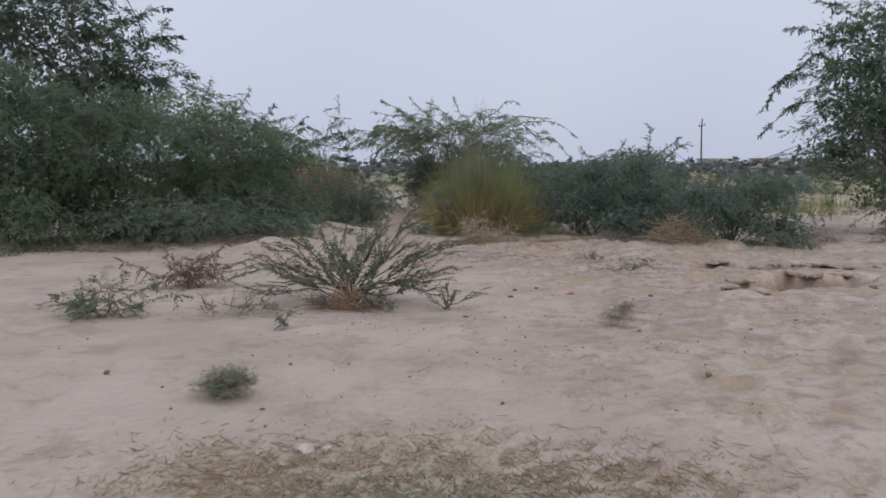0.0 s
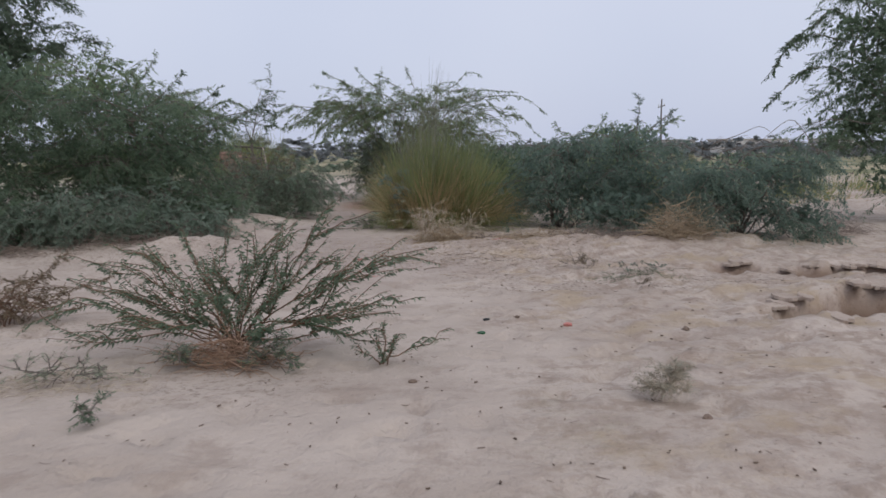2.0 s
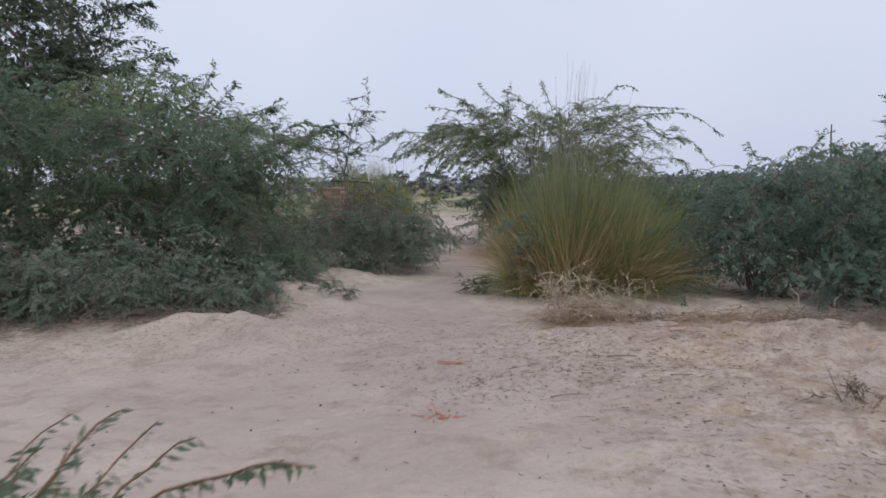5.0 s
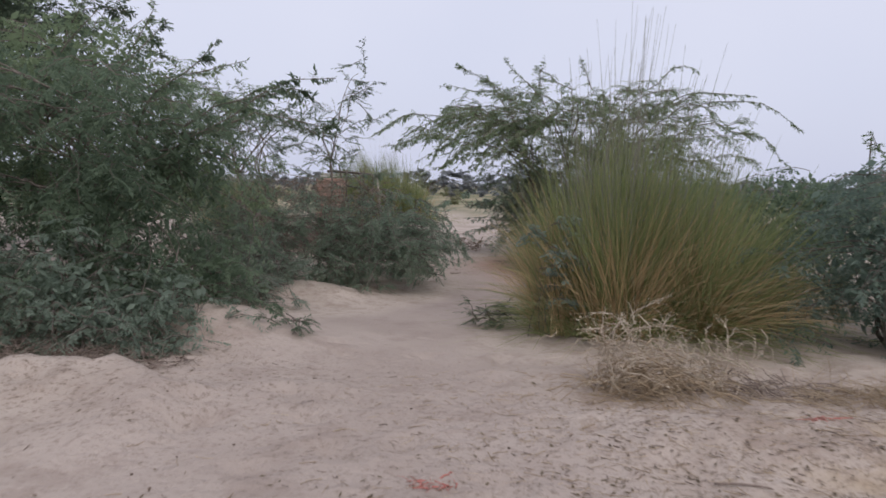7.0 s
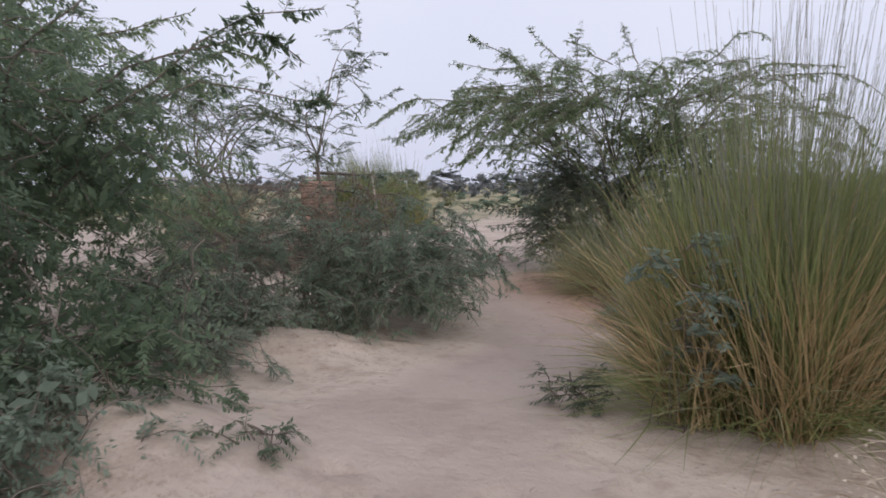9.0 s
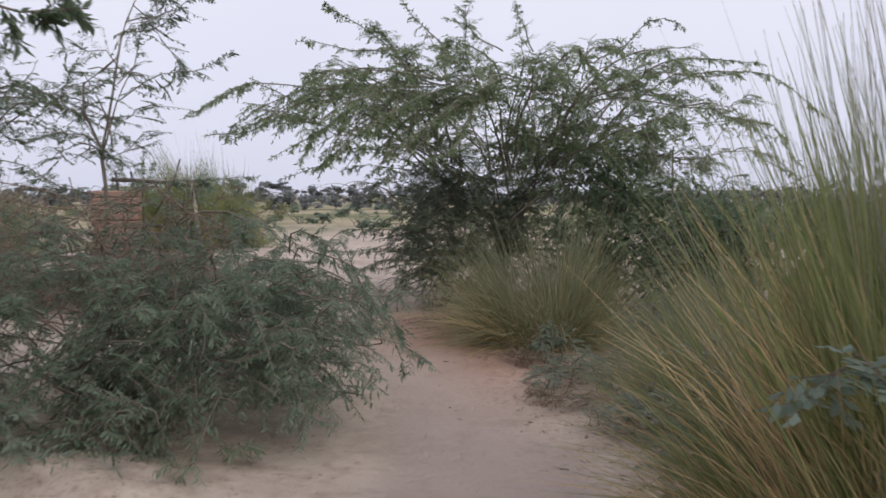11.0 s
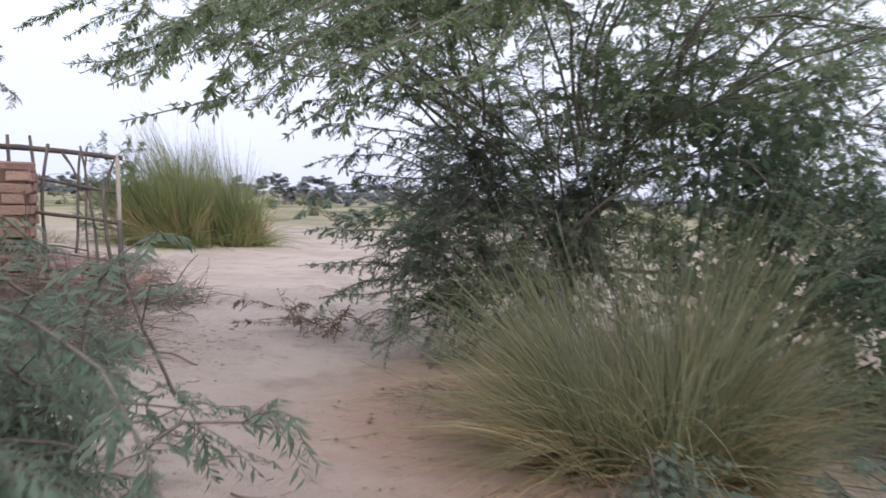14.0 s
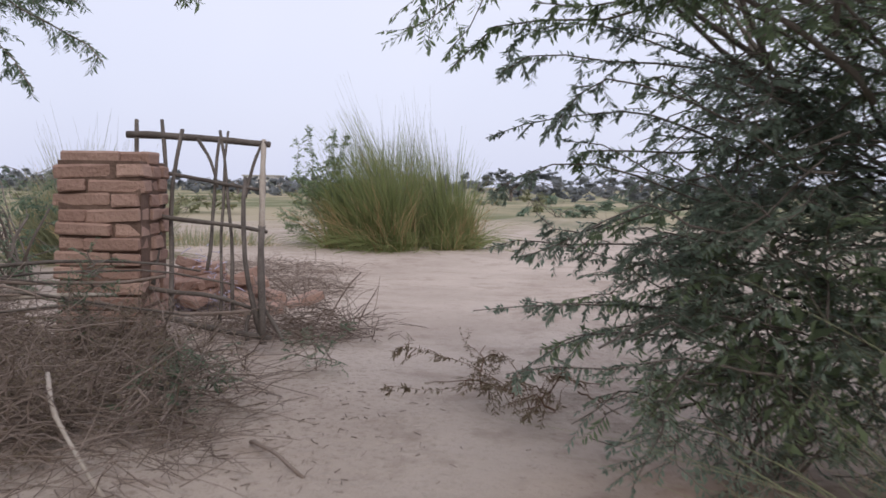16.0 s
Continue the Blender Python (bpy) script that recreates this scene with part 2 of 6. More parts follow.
def plumes(r, p0, d, length, droop, per_bough, spray, per, leaf, width, hang, twig, fine=True):
    """Feathery boughs: an arched bough, flat fans of sprays on both its sides, and leaves along every spray."""
    n, k = len(p0), 6
    s = np.linspace(0, 1, k)[None, :, None]
    L = length[:, None, None]
    wob = r.normal(0, 0.035, (n, k, 3)) * L
    wob[:, 0] = 0
    lines = p0[:, None] + d[:, None] * L * s + DOWN * (droop * L) * s * s + wob
    lines[..., 2] = np.maximum(lines[..., 2], 0.03 + 0.05 * r.uniform(0, 1, (n, 1)))
    bough = tubes(lines, np.linspace(1.6, 0.6, k)[None, :] * twig * np.ones((n, 1)), 3)
    t = r.uniform(0.12, 1.0, (n, per_bough)) * (k - 1)
    i = np.minimum(t.astype(int), k - 2)
    f = (t - i)[..., None]
    rows = np.arange(n)[:, None]
    a, b = lines[rows, i], lines[rows, i + 1]
    q = (a * (1 - f) + b * f).reshape(-1, 3)
    along = unit(b - a).reshape(-1, 3)
    flat = unit(np.cross(along, np.array([0, 0, 1.0]) + r.normal(0, 0.25, along.shape)))
    sign = r.choice([-1.0, 1.0], (len(q), 1))
    sd = unit(along * 0.75 + flat * sign * r.uniform(0.4, 1.1, (len(q), 1)) + r.normal(0, 0.22, q.shape))
    size = spray * r.uniform(0.45, 1.2, len(q)) * (1.15 - 0.6 * t.reshape(-1) / (k - 1))
    tw, lv = twigs_with_leaves(r, q, sd, size, droop * 0.8, per, leaf, width, hang, twig * 0.6, 3)
    return [bough, tw] if fine else [bough], lv


def bush(name, at, lobes, label, category, leaf_mat, seed, sprays=900, per=22, leaf=0.05, width=0.013, spray=0.3, droop=0.35,
         skin=0.33, bark=None, stems=14, stem_r=0.02, shoots=(), outward=0.7, up=0.15, hang=0.35, trunk=None, group="", twig=0.003, fan=9, reach=2.0, far=False, fine=True, core=0, arches=(), bough=9.0, arch_r=0.016):
    """A thorny shrub or tree: trunk, limbs from the foot into every lobe, and a crown of feathery boughs with small pointed leaves.
    shoots: (from, to, lift) of long leafy branches that stand out of the crown; arches: the same for bowed branches
    that carry boughs along their outer part; core: broad inner leaves that close the crown's heart."""
    r = rng_of(seed)
    bark = bark or BARK
    if not fine:
        sprays, width, leaf = int(sprays * 0.78), width * 1.14, leaf * 1.05
    ob = thing(name, (at[0], at[1], ground_z(at[0], at[1])), label, category, group)
    foot = np.array([0, 0, -0.03])
    top = foot
    wood = []
    if trunk:
        top = np.array(trunk[0], float)
        line = curve_pts(foot, top, (0.08, 0.05, 0), r, 9, 0.03)
        v, f = tubes(line[None], np.linspace(trunk[1], trunk[1] * 0.6, 9)[None], 8)
        put("trunk", mesh_of("trunk", v, f, [bark], smooth=True), ob)
    for i in range(stems):
        lo = lobes[i % len(lobes)]
        u = unit(r.normal(0, 1, 3))
        end = np.array(lo[:3]) + u * np.array(lo[3:]) * r.uniform(0.3, 0.85)
        end[2] = max(end[2], 0.06)
        start = top + r.normal(0, 0.05, 3) * (1, 1, 0)
        span = np.linalg.norm(end - start)
        line = curve_pts(start, end, (0, 0, span * r.uniform(0.02, 0.16)), r, 11, 0.085)
        wood.append(("limb", tubes(line[None], (np.linspace(1, 0.2, 11) * stem_r * r.uniform(0.4, 1.0))[None], 5)))
    n = max(4, sprays // fan)
    p, u = lobes_points(r, lobes, n, skin)
    inner = r.uniform(0, 1, n) < 0.2
    p2, u2 = lobes_points(r, lobes, n, 0.8)
    p[inner], u[inner] = p2[inner], u2[inner]
    ok = p[:, 2] > 0.03
    p, u = p[ok], u[ok]
    flat = u * np.array([1, 1, 0.55])
    d = unit(flat * outward + r.normal(0, 0.35, p.shape) + np.array([0, 0, up]))
    length = spray * reach * r.uniform(0.45, 1.25, len(p))
    p = p - d * length[:, None] * 0.6
    p[:, 2] = np.maximum(p[:, 2], 0.05)
    crown_wood, lv = plumes(r, p, d, length, droop, fan, spray, per, leaf, width, hang, twig, fine)
    leaf_chunks = [lv]
    if core:
        q, _ = lobes_points(r, [(*lo[:3], lo[3] * 0.76, lo[4] * 0.76, lo[5] * 0.76) for lo in lobes], core, 0.7)
        q = q[q[:, 2] > 0.05]
        ld = unit(r.normal(0, 1, q.shape) + np.array([0, 0, -0.3]))
        sizes = r.uniform(0.6, 1.3, len(q))
        leaf_chunks.append(leaf_quads(q, ld, unit(np.cross(ld, r.normal(0, 1, q.shape))), leaf * 2.0 * sizes, width * 3.0 * sizes))
    if len(arches):
        feet, ways, sizes = [], [], []
        for a, b, lift in arches:
            line = curve_pts(a, b, lift, r, 11, 0.05)
            span = np.linalg.norm(np.array(b) - np.array(a))
            wood.append(("branch", tubes(line[None], np.linspace(1.0, 0.2, 11)[None] * arch_r, 5)))
            m = int(span * bough)
            t = (0.16 + 0.84 * r.uniform(0, 1, m) ** 0.8).clip(0, 0.99) * 10
            i = np.minimum(t.astype(int), 9)
            ahead = unit(line[i + 1] - line[i])
            level = unit(np.cross(ahead, np.array([0, 0, 1.0]) + r.normal(0, 0.2, (m, 3)))) * r.choice([-1.0, 1.0], (m, 1))
            feet.append(line[i] + (line[i + 1] - line[i]) * (t - i)[:, None])
            ways.append(unit(ahead * 0.8 + level * r.uniform(0.1, 1.0, (m, 1)) + np.array([0, 0, up]) + r.normal(0, 0.16, (m, 3))))
            sizes.append(spray * reach * r.uniform(0.5, 1.25, m) * (1.2 - 0.06 * t))
        more, lv = plumes(r, np.concatenate(feet), np.concatenate(ways), np.concatenate(sizes), droop, fan, spray, per, leaf, width, hang, twig, fine)
        crown_wood += more
        leaf_chunks.append(lv)
    for a, b, lift in shoots:
        line = curve_pts(a, b, lift, r, 9, 0.045)
        span = np.linalg.norm(np.array(b) - np.array(a))
        wood.append(("branch", tubes(line[None], np.linspace(0.45, 0.13, 9)[None] * min(stem_r, 0.022), 5)))
        m = int(span * 22)
        t = r.uniform(0.15, 0.97, m) * 8
        i = np.minimum(t.astype(int), 7)
        q = line[i] + (line[i + 1] - line[i]) * (t - i)[:, None]
        dd = unit(unit(line[i + 1] - line[i]) * 0.7 + r.normal(0, 0.5, (m, 3)) + DOWN * 0.25)
        tw, lv = twigs_with_leaves(r, q, dd, spray * r.uniform(0.3, 0.9, m) * (1.15 - 0.8 * t / 8), 0.2, per, leaf, width, hang, twig * 0.7)
        crown_wood.append(tw)
        leaf_chunks.append(lv)
        m = int(span * 125 * min(1.0, 0.045 / leaf))
        t = r.uniform(0.2, 1, m) * 8
        i = np.minimum(t.astype(int), 7)
        q = line[i] + (line[i + 1] - line[i]) * (t - i)[:, None]
        ahead = unit(line[i + 1] - line[i])
        sd = unit(np.cross(ahead, r.normal(0, 1, (m, 3))))
        ld = unit(sd + ahead * r.uniform(0.2, 0.9, (m, 1)) + DOWN * hang * 1.3)
        sizes = r.uniform(0.7, 1.2, m)
        leaf_chunks.append(leaf_quads(q, ld, unit(np.cross(ld, r.normal(0, 1, (m, 3)) + np.array([0, 0, 0.6]))), leaf * 0.8 * sizes, width * 0.9 * sizes))
    if far:
        v, f = joined([w for _, w in wood])
        put("branchwork", mesh_of("branchwork", v, f, [bark], smooth=True), ob)
    else:
        for kind, (v, f) in wood:
            put(kind, mesh_of(kind, v, f, [bark], smooth=True), ob)
    v, f = joined(crown_wood + leaf_chunks)
    m = sum(len(w[1]) for w in crown_wood)
    put("crown", mesh_of("crown", v, f, [bark, leaf_mat], np.arange(len(f)) >= m), ob, kind="stuff")
    return ob


def strips(r, p, d, length, width, bend, k=5, taper=0.8):
    """Long grass blades: bent strips with a keel, from p along d, sagging outward by bend."""
    n = len(p)
    s = np.linspace(0, 1, k)[None, :, None]
    L = length[:, None, None]
    flat = d * np.array([1, 1, 0])
    flat = unit(flat + r.normal(0, 0.02, flat.shape))
    line = p[:, None] + d[:, None] * L * s + (flat[:, None] * 0.55 - np.array([0, 0, 0.6])) * L * bend[:, None, None] * s ** 2.2
    line[..., 2] = np.maximum(line[..., 2], np.minimum(p[:, None, 2], 0.01))
    side = unit(np.cross(d, r.normal(0, 1, (n, 3))))[:, None]
    w = width[:, None, None] * (1 - taper * s ** 1.5)
    v = np.stack([line - side * w, line + side * w], 2)
    idx = np.arange(n * k * 2).reshape(n, k, 2)
    f = np.stack([idx[:, :-1, 0], idx[:, :-1, 1], idx[:, 1:, 1], idx[:, 1:, 0]], -1)
    return v.reshape(-1, 3), f.reshape(-1, 4)


def tussock(name, at, label, base, height, n, seed, green, spread=0.55, lean=(0, 0), stalks=0, stalk_h=1.2, dry=0.25, width=0.004, group="", category="grass clump", stray=0, skirt=(0.35, 0.66), stray_h=(0.8, 1.2), tufts=26):
    """A clump of tall reed grass out of many tufts: green blades, a dead skirt, and bare flowering stalks."""
    r = rng_of(seed)
    ta, tq = r.uniform(0, 2 * np.pi, tufts), r.uniform(0, 1, tufts) ** 0.55
    tuft_lean, tuft_h = r.normal(0, 0.11, (tufts, 2)), r.uniform(0.72, 1.08, tufts)
    ob = thing(name, (at[0], at[1], ground_z(at[0], at[1])), label, category, group)

    def made(m, hmin, hmax, tilt0, tilt1, bend0, bend1, rad):
        k = r.integers(0, tufts, m)
        x, y = np.cos(ta[k]) * tq[k] + r.normal(0, 0.13, m), np.sin(ta[k]) * tq[k] + r.normal(0, 0.13, m)
        a, q = np.arctan2(y, x), np.hypot(x, y).clip(0, 1.15)
        p = np.stack([x * base * rad, y * base * rad, np.full(m, -0.02)], 1)
        aim = a + r.normal(0, 0.55, m)
        tilt = tilt0 + (tilt1 - tilt0) * q * r.uniform(0.4, 1.2, m)
        d = np.stack([np.cos(aim) * np.sin(tilt) + lean[0] + tuft_lean[k, 0], np.sin(aim) * np.sin(tilt) + lean[1] + tuft_lean[k, 1], np.cos(tilt)], 1)
        h = r.uniform(hmin, hmax, m) * height * tuft_h[k] * (1 - 0.33 * q ** 2)
        return p, unit(d), h, r.uniform(bend0, bend1, m) * (0.4 + q)

    p, d, h, b = made(n, 0.4, 1.1, 0.02, spread, 0.03, 0.28, 1.0)
    v, f = strips(r, p, d, h, width * r.uniform(0.6, 1.3, n), b)
    m = n // 4
    p, d, h, b = made(m, skirt[0], skirt[1], 0.45, max(1.05, spread * 2), 0.35, 0.85, 1.15)
    v2, f2 = strips(r, p, d, h, width * r.uniform(0.6, 1.2, m), b)
    v, f = joined([(v, f), (v2, f2)])
    put("foliage", mesh_of("foliage", v, f, [green]), ob, kind="stuff")
    m = int(n * dry)
    p, d, h, b = made(m, 0.25, 0.85, 0.05, spread * 1.6, 0.08, 0.5, 1.1)
    v, f = strips(r, p, d, h, width * 0.9 * r.uniform(0.6, 1.3, m), b)
    put("dead_skirt", mesh_of("dead_skirt", v, f, [REED_DRY]), ob, "straw-brown dead leaves at the foot", "stuff")
    if stray:
        p, d, h, b = made(stray, stray_h[0], stray_h[1], 0.25, 1.0, 0.35, 0.95, 0.8)
        v, f = strips(r, p, d, h, width * 0.85 * r.uniform(0.6, 1.3, stray), b, 9)
        put("arching_blades", mesh_of("arching_blades", v, f, [REED_PALE]), ob, "long pale arching blades", "stuff")
    if stalks:
        p, d, h, b = made(stalks, 0.55, 1.0, 0.02, spread * 0.7, 0.0, 0.08, 0.8)
        h = h * stalk_h
        s = np.linspace(0, 1, 5)[None, :, None]
        line = p[:, None] + d[:, None] * h[:, None, None] * s + r.normal(0, 0.012, (stalks, 5, 3)) * s
        v, f = tubes(line, np.linspace(0.0028, 0.0009, 5)[None] * np.ones((stalks, 1)), 3)
        put("top_growth", mesh_of("top_growth", v, f, [STALK]), ob, "thin bare grey stalks", "stuff")
    return ob


def straw_heap(name, at, label, rx, ry, rz, n, seed, mat, length=0.35, thick=0.0022, category="dry plants", group="", stalks=8, sag=0.35, wobble=0.03):
    """A tangle of dry bent stems."""
    r = rng_of(seed)
    ob = thing(name, (at[0], at[1], ground_z(at[0], at[1])), label, category, group)
    a, q = r.uniform(0, 2 * np.pi, n), r.uniform(0, 1, n) ** 0.6
    z = r.uniform(0.0, 1, n) ** 1.4 * rz * (1 - 0.75 * q)
    p = np.stack([np.cos(a) * q * rx, np.sin(a) * q * ry, z], 1)
    d = unit(np.stack([r.normal(0, 1, n), r.normal(0, 1, n), r.uniform(-0.15, 0.75, n)], 1))
    L = length * r.uniform(0.35, 1.3, n)
    s = np.linspace(0, 1, 5)[None, :, None]
    line = p[:, None] + d[:, None] * L[:, None, None] * s - np.array([0, 0, sag]) * L[:, None, None] * s * s + r.normal(0, wobble, (n, 5, 3)) * L[:, None, None]
    line[..., 2] = np.maximum(line[..., 2], 0.004)
    v, f = tubes(line, np.linspace(1, 0.5, 5)[None] * thick * r.uniform(0.6, 1.5, (n, 1)), 3)
    put("tangle", mesh_of("tangle", v, f, [mat]), ob, kind="stuff")
    for k in range(stalks):
        v, f = tubes(line[k:k + 1] * np.array([1, 1, 1.25]) , np.linspace(1, 0.5, 5)[None] * thick * 2.2, 5)
        put("stalk", mesh_of("stalk", v, f, [mat]), ob)
    return ob


# ---- ground: one sheet to the horizon ----
def lattice(x, y, seed):
    """Smooth value noise, one unit to a cell."""
    xi, yi = np.floor(x).astype(np.int64), np.floor(y).astype(np.int64)
    fx, fy = x - xi, y - yi
    fx, fy = fx * fx * (3 - 2 * fx), fy * fy * (3 - 2 * fy)

    def h(i, j):
        k = (i * 374761393 + j * 668265263 + seed * 974634777) & 0xFFFFFFFF
        k = ((k ^ (k >> 13)) * 1274126177) & 0xFFFFFFFF
        return ((k ^ (k >> 16)) & 0xFFFF) / 65535.0

    return (h(xi, yi) * (1 - fx) + h(xi + 1, yi) * fx) * (1 - fy) + (h(xi, yi + 1) * (1 - fx) + h(xi + 1, yi + 1) * fx) * fy


def bell(x, y, cx, cy, rx, ry):
    return np.exp(-(((x - cx) / rx) ** 2 + ((y - cy) / ry) ** 2))


def step(v, a, b):
    t = np.clip((v - a) / (b - a), 0, 1)
    return t * t * (3 - 2 * t)


PRINTS = [(r0.uniform(-3.5, 4.5), r0.uniform(1.5, 13.5), r0.uniform(0, 3.14)) for r0 in [random.Random(4)] for _ in range(420)]


def path_mask(x, y):
    """The walked-on sand between the shrubs."""
    mid = np.interp(y, [9, 12, 14, 16, 18, 20, 22, 25, 29], [-0.6, -0.9, -1.15, -0.55, -0.75, -1.6, -2.3, -3.0, -2.4])
    half = np.interp(y, [9, 12, 14, 16, 18, 20, 22, 25, 29], [2.2, 1.2, 0.7, 0.42, 0.5, 0.55, 0.7, 1.0, 1.4])
    return 1 - step(np.abs(x - mid) + 0.25 * (lattice(x * 2.1, y * 2.1, 5) - 0.5), half * 0.6, half * 1.25)


def gully_mask(x, y):
    """Two washed-out hollows with broken edges, on the open ground."""
    w = 0.95 * (lattice(x * 1.1, y * 1.7, 31) - 0.5) + 0.6 * (lattice(x * 2.9, y * 4.1, 32) - 0.5) + 0.3 * (lattice(x * 8, y * 9, 34) - 0.5)
    u, v = (x - 3.6) * 0.9 + (y - 8.05) * 0.43, (y - 8.05) * 0.9 - (x - 3.6) * 0.43
    a = np.sqrt((u / 1.15) ** 2 + (v / 0.34) ** 2) + w * 0.8
    b = np.sqrt(((x - 4.8) / 1.5) ** 2 + ((y - 10.0) / 0.5) ** 2) + w
    c = np.sqrt(((x - 3.6) / 0.34) ** 2 + ((y - 10.4) / 0.24) ** 2) + w * 0.3
    return np.maximum(np.maximum(1 - step(a, 0.88, 0.99), 1 - step(b, 0.84, 1.02)), 1 - step(c, 0.85, 1.0))


def relief(x, y):
    x, y = np.asarray(x, float), np.asarray(y, float)
    near = np.exp(-((np.maximum(np.hypot(x, y - 12) - 26, 0) / 30) ** 2))
    z = np.interp(y, [-5, 0, 5.5, 8, 10.5, 13, 17, 20, 24, 30], [0.0, 0.02, 0.08, 0.03, -0.05, 0.0, -0.05, 0.03, 0.05, 0.0])
    z = z + 0.05 * (lattice(x * 0.6, y * 0.6, 1) - 0.5)
    rough = (1 - 0.85 * path_mask(x, y)) * (0.55 + 0.45 * step(x, -0.5, 1.2))
    z = z + 0.06 * rough * (lattice(x * 1.5, y * 1.7, 2) - 0.5) + 0.03 * rough * (lattice(x * 3.4, y * 3.9, 9) - 0.5) * 2 * lattice(x * 0.8, y * 0.8, 10) + 0.022 * rough * (lattice(x * 6.5, y * 7, 3) - 0.5) * 2 * lattice(x * 0.9, y * 0.9, 11) + 0.012 * (0.3 + rough) * (lattice(x * 15, y * 17, 4) - 0.5)
    # the bank under the shrubs beside the path
    z = z + 0.16 * bell(x, y, -3.9, 13.9, 1.9, 1.0) + 0.12 * bell(x, y, -2.6, 16.9, 1.2, 1.1) + 0.08 * bell(x, y, 0.8, 14.7, 1.0, 0.8) + 0.09 * bell(x, y, -2.7, 12.25, 1.3, 0.4) + 0.09 * bell(x, y, -2.1, 13.3, 0.6, 0.5)
    # a sand rim with a litter-filled hollow behind it, and the sand heaped before the low shrub
    rim = np.interp(x, [-4.5, -3.2, -2.5, -2.2, -1.8, -1.5], [11.5, 11.8, 12.12, 12.2, 11.95, 12.2]) + 0.12 * (lattice(x * 3, y * 0.5, 21) - 0.5)
    z = z + 0.10 * step(y, rim - 1.3, rim - 0.08) * (1 - step(y, rim, rim + 0.12)) * (1 - step(x, -1.85, -1.45)) * step(x, -3.3, -2.6)
    z = z + 0.15 * bell(x, y, -2.25, 15.55, 0.55, 0.4) + 0.13 * bell(x, y, -2.15, 13.35, 0.42, 0.5)
    edge = 12.25 + 0.35 * (lattice(x * 1.4, x * 0.3, 22) - 0.5) + 0.15 * (lattice(x * 5, x * 0.7, 23) - 0.5)
    z = z + 0.06 * step(x, -0.1, 0.6) * (1 - step(x, 4.0, 6.0)) * step(y, edge - 0.9, edge - 0.05) * (1 - step(y, edge, edge + 0.12))
    z = z + 0.05 * bell(x, y, 2.8, 11.9, 2.4, 0.5) * (0.4 + lattice(x * 4, y * 4, 8))
    crust = step(x, 0.2, 1.0) * step(y, 5.0, 8.0) * (1 - step(y, 12.6, 13.4))
    z = z + crust * (0.05 * np.abs(lattice(x * 2.3, y * 2.9, 24) - 0.5) + 0.035 * step(lattice(x * 4.2, y * 5.0, 25), 0.52, 0.62) * lattice(x * 1.1, y * 1.1, 26))
    g = gully_mask(x, y)
    floor_z = 0.06 * lattice(x * 5, y * 5, 33)
    z = z * (1 - g) + (-0.25 + floor_z * 2.2) * g + 0.05 * bell(x, y, 3.9, 8.8, 1.3, 0.4) * (1 - g)
    return z * near


def ground_z(x, y):
    return float(relief(np.array([x]), np.array([y]))[0])


def ticks(a, b, stepping, far, grow=1.22):
    mid = list(np.arange(a, b + 1e-6, stepping))
    w, hi = stepping, [b]
    while hi[-1] < far:
        w *= grow
        hi.append(hi[-1] + w)
    w, lo = stepping, [a]
    while lo[-1] > -far:
        w *= grow
        lo.append(lo[-1] - w)
    return np.array(lo[:0:-1] + mid + hi[1:])


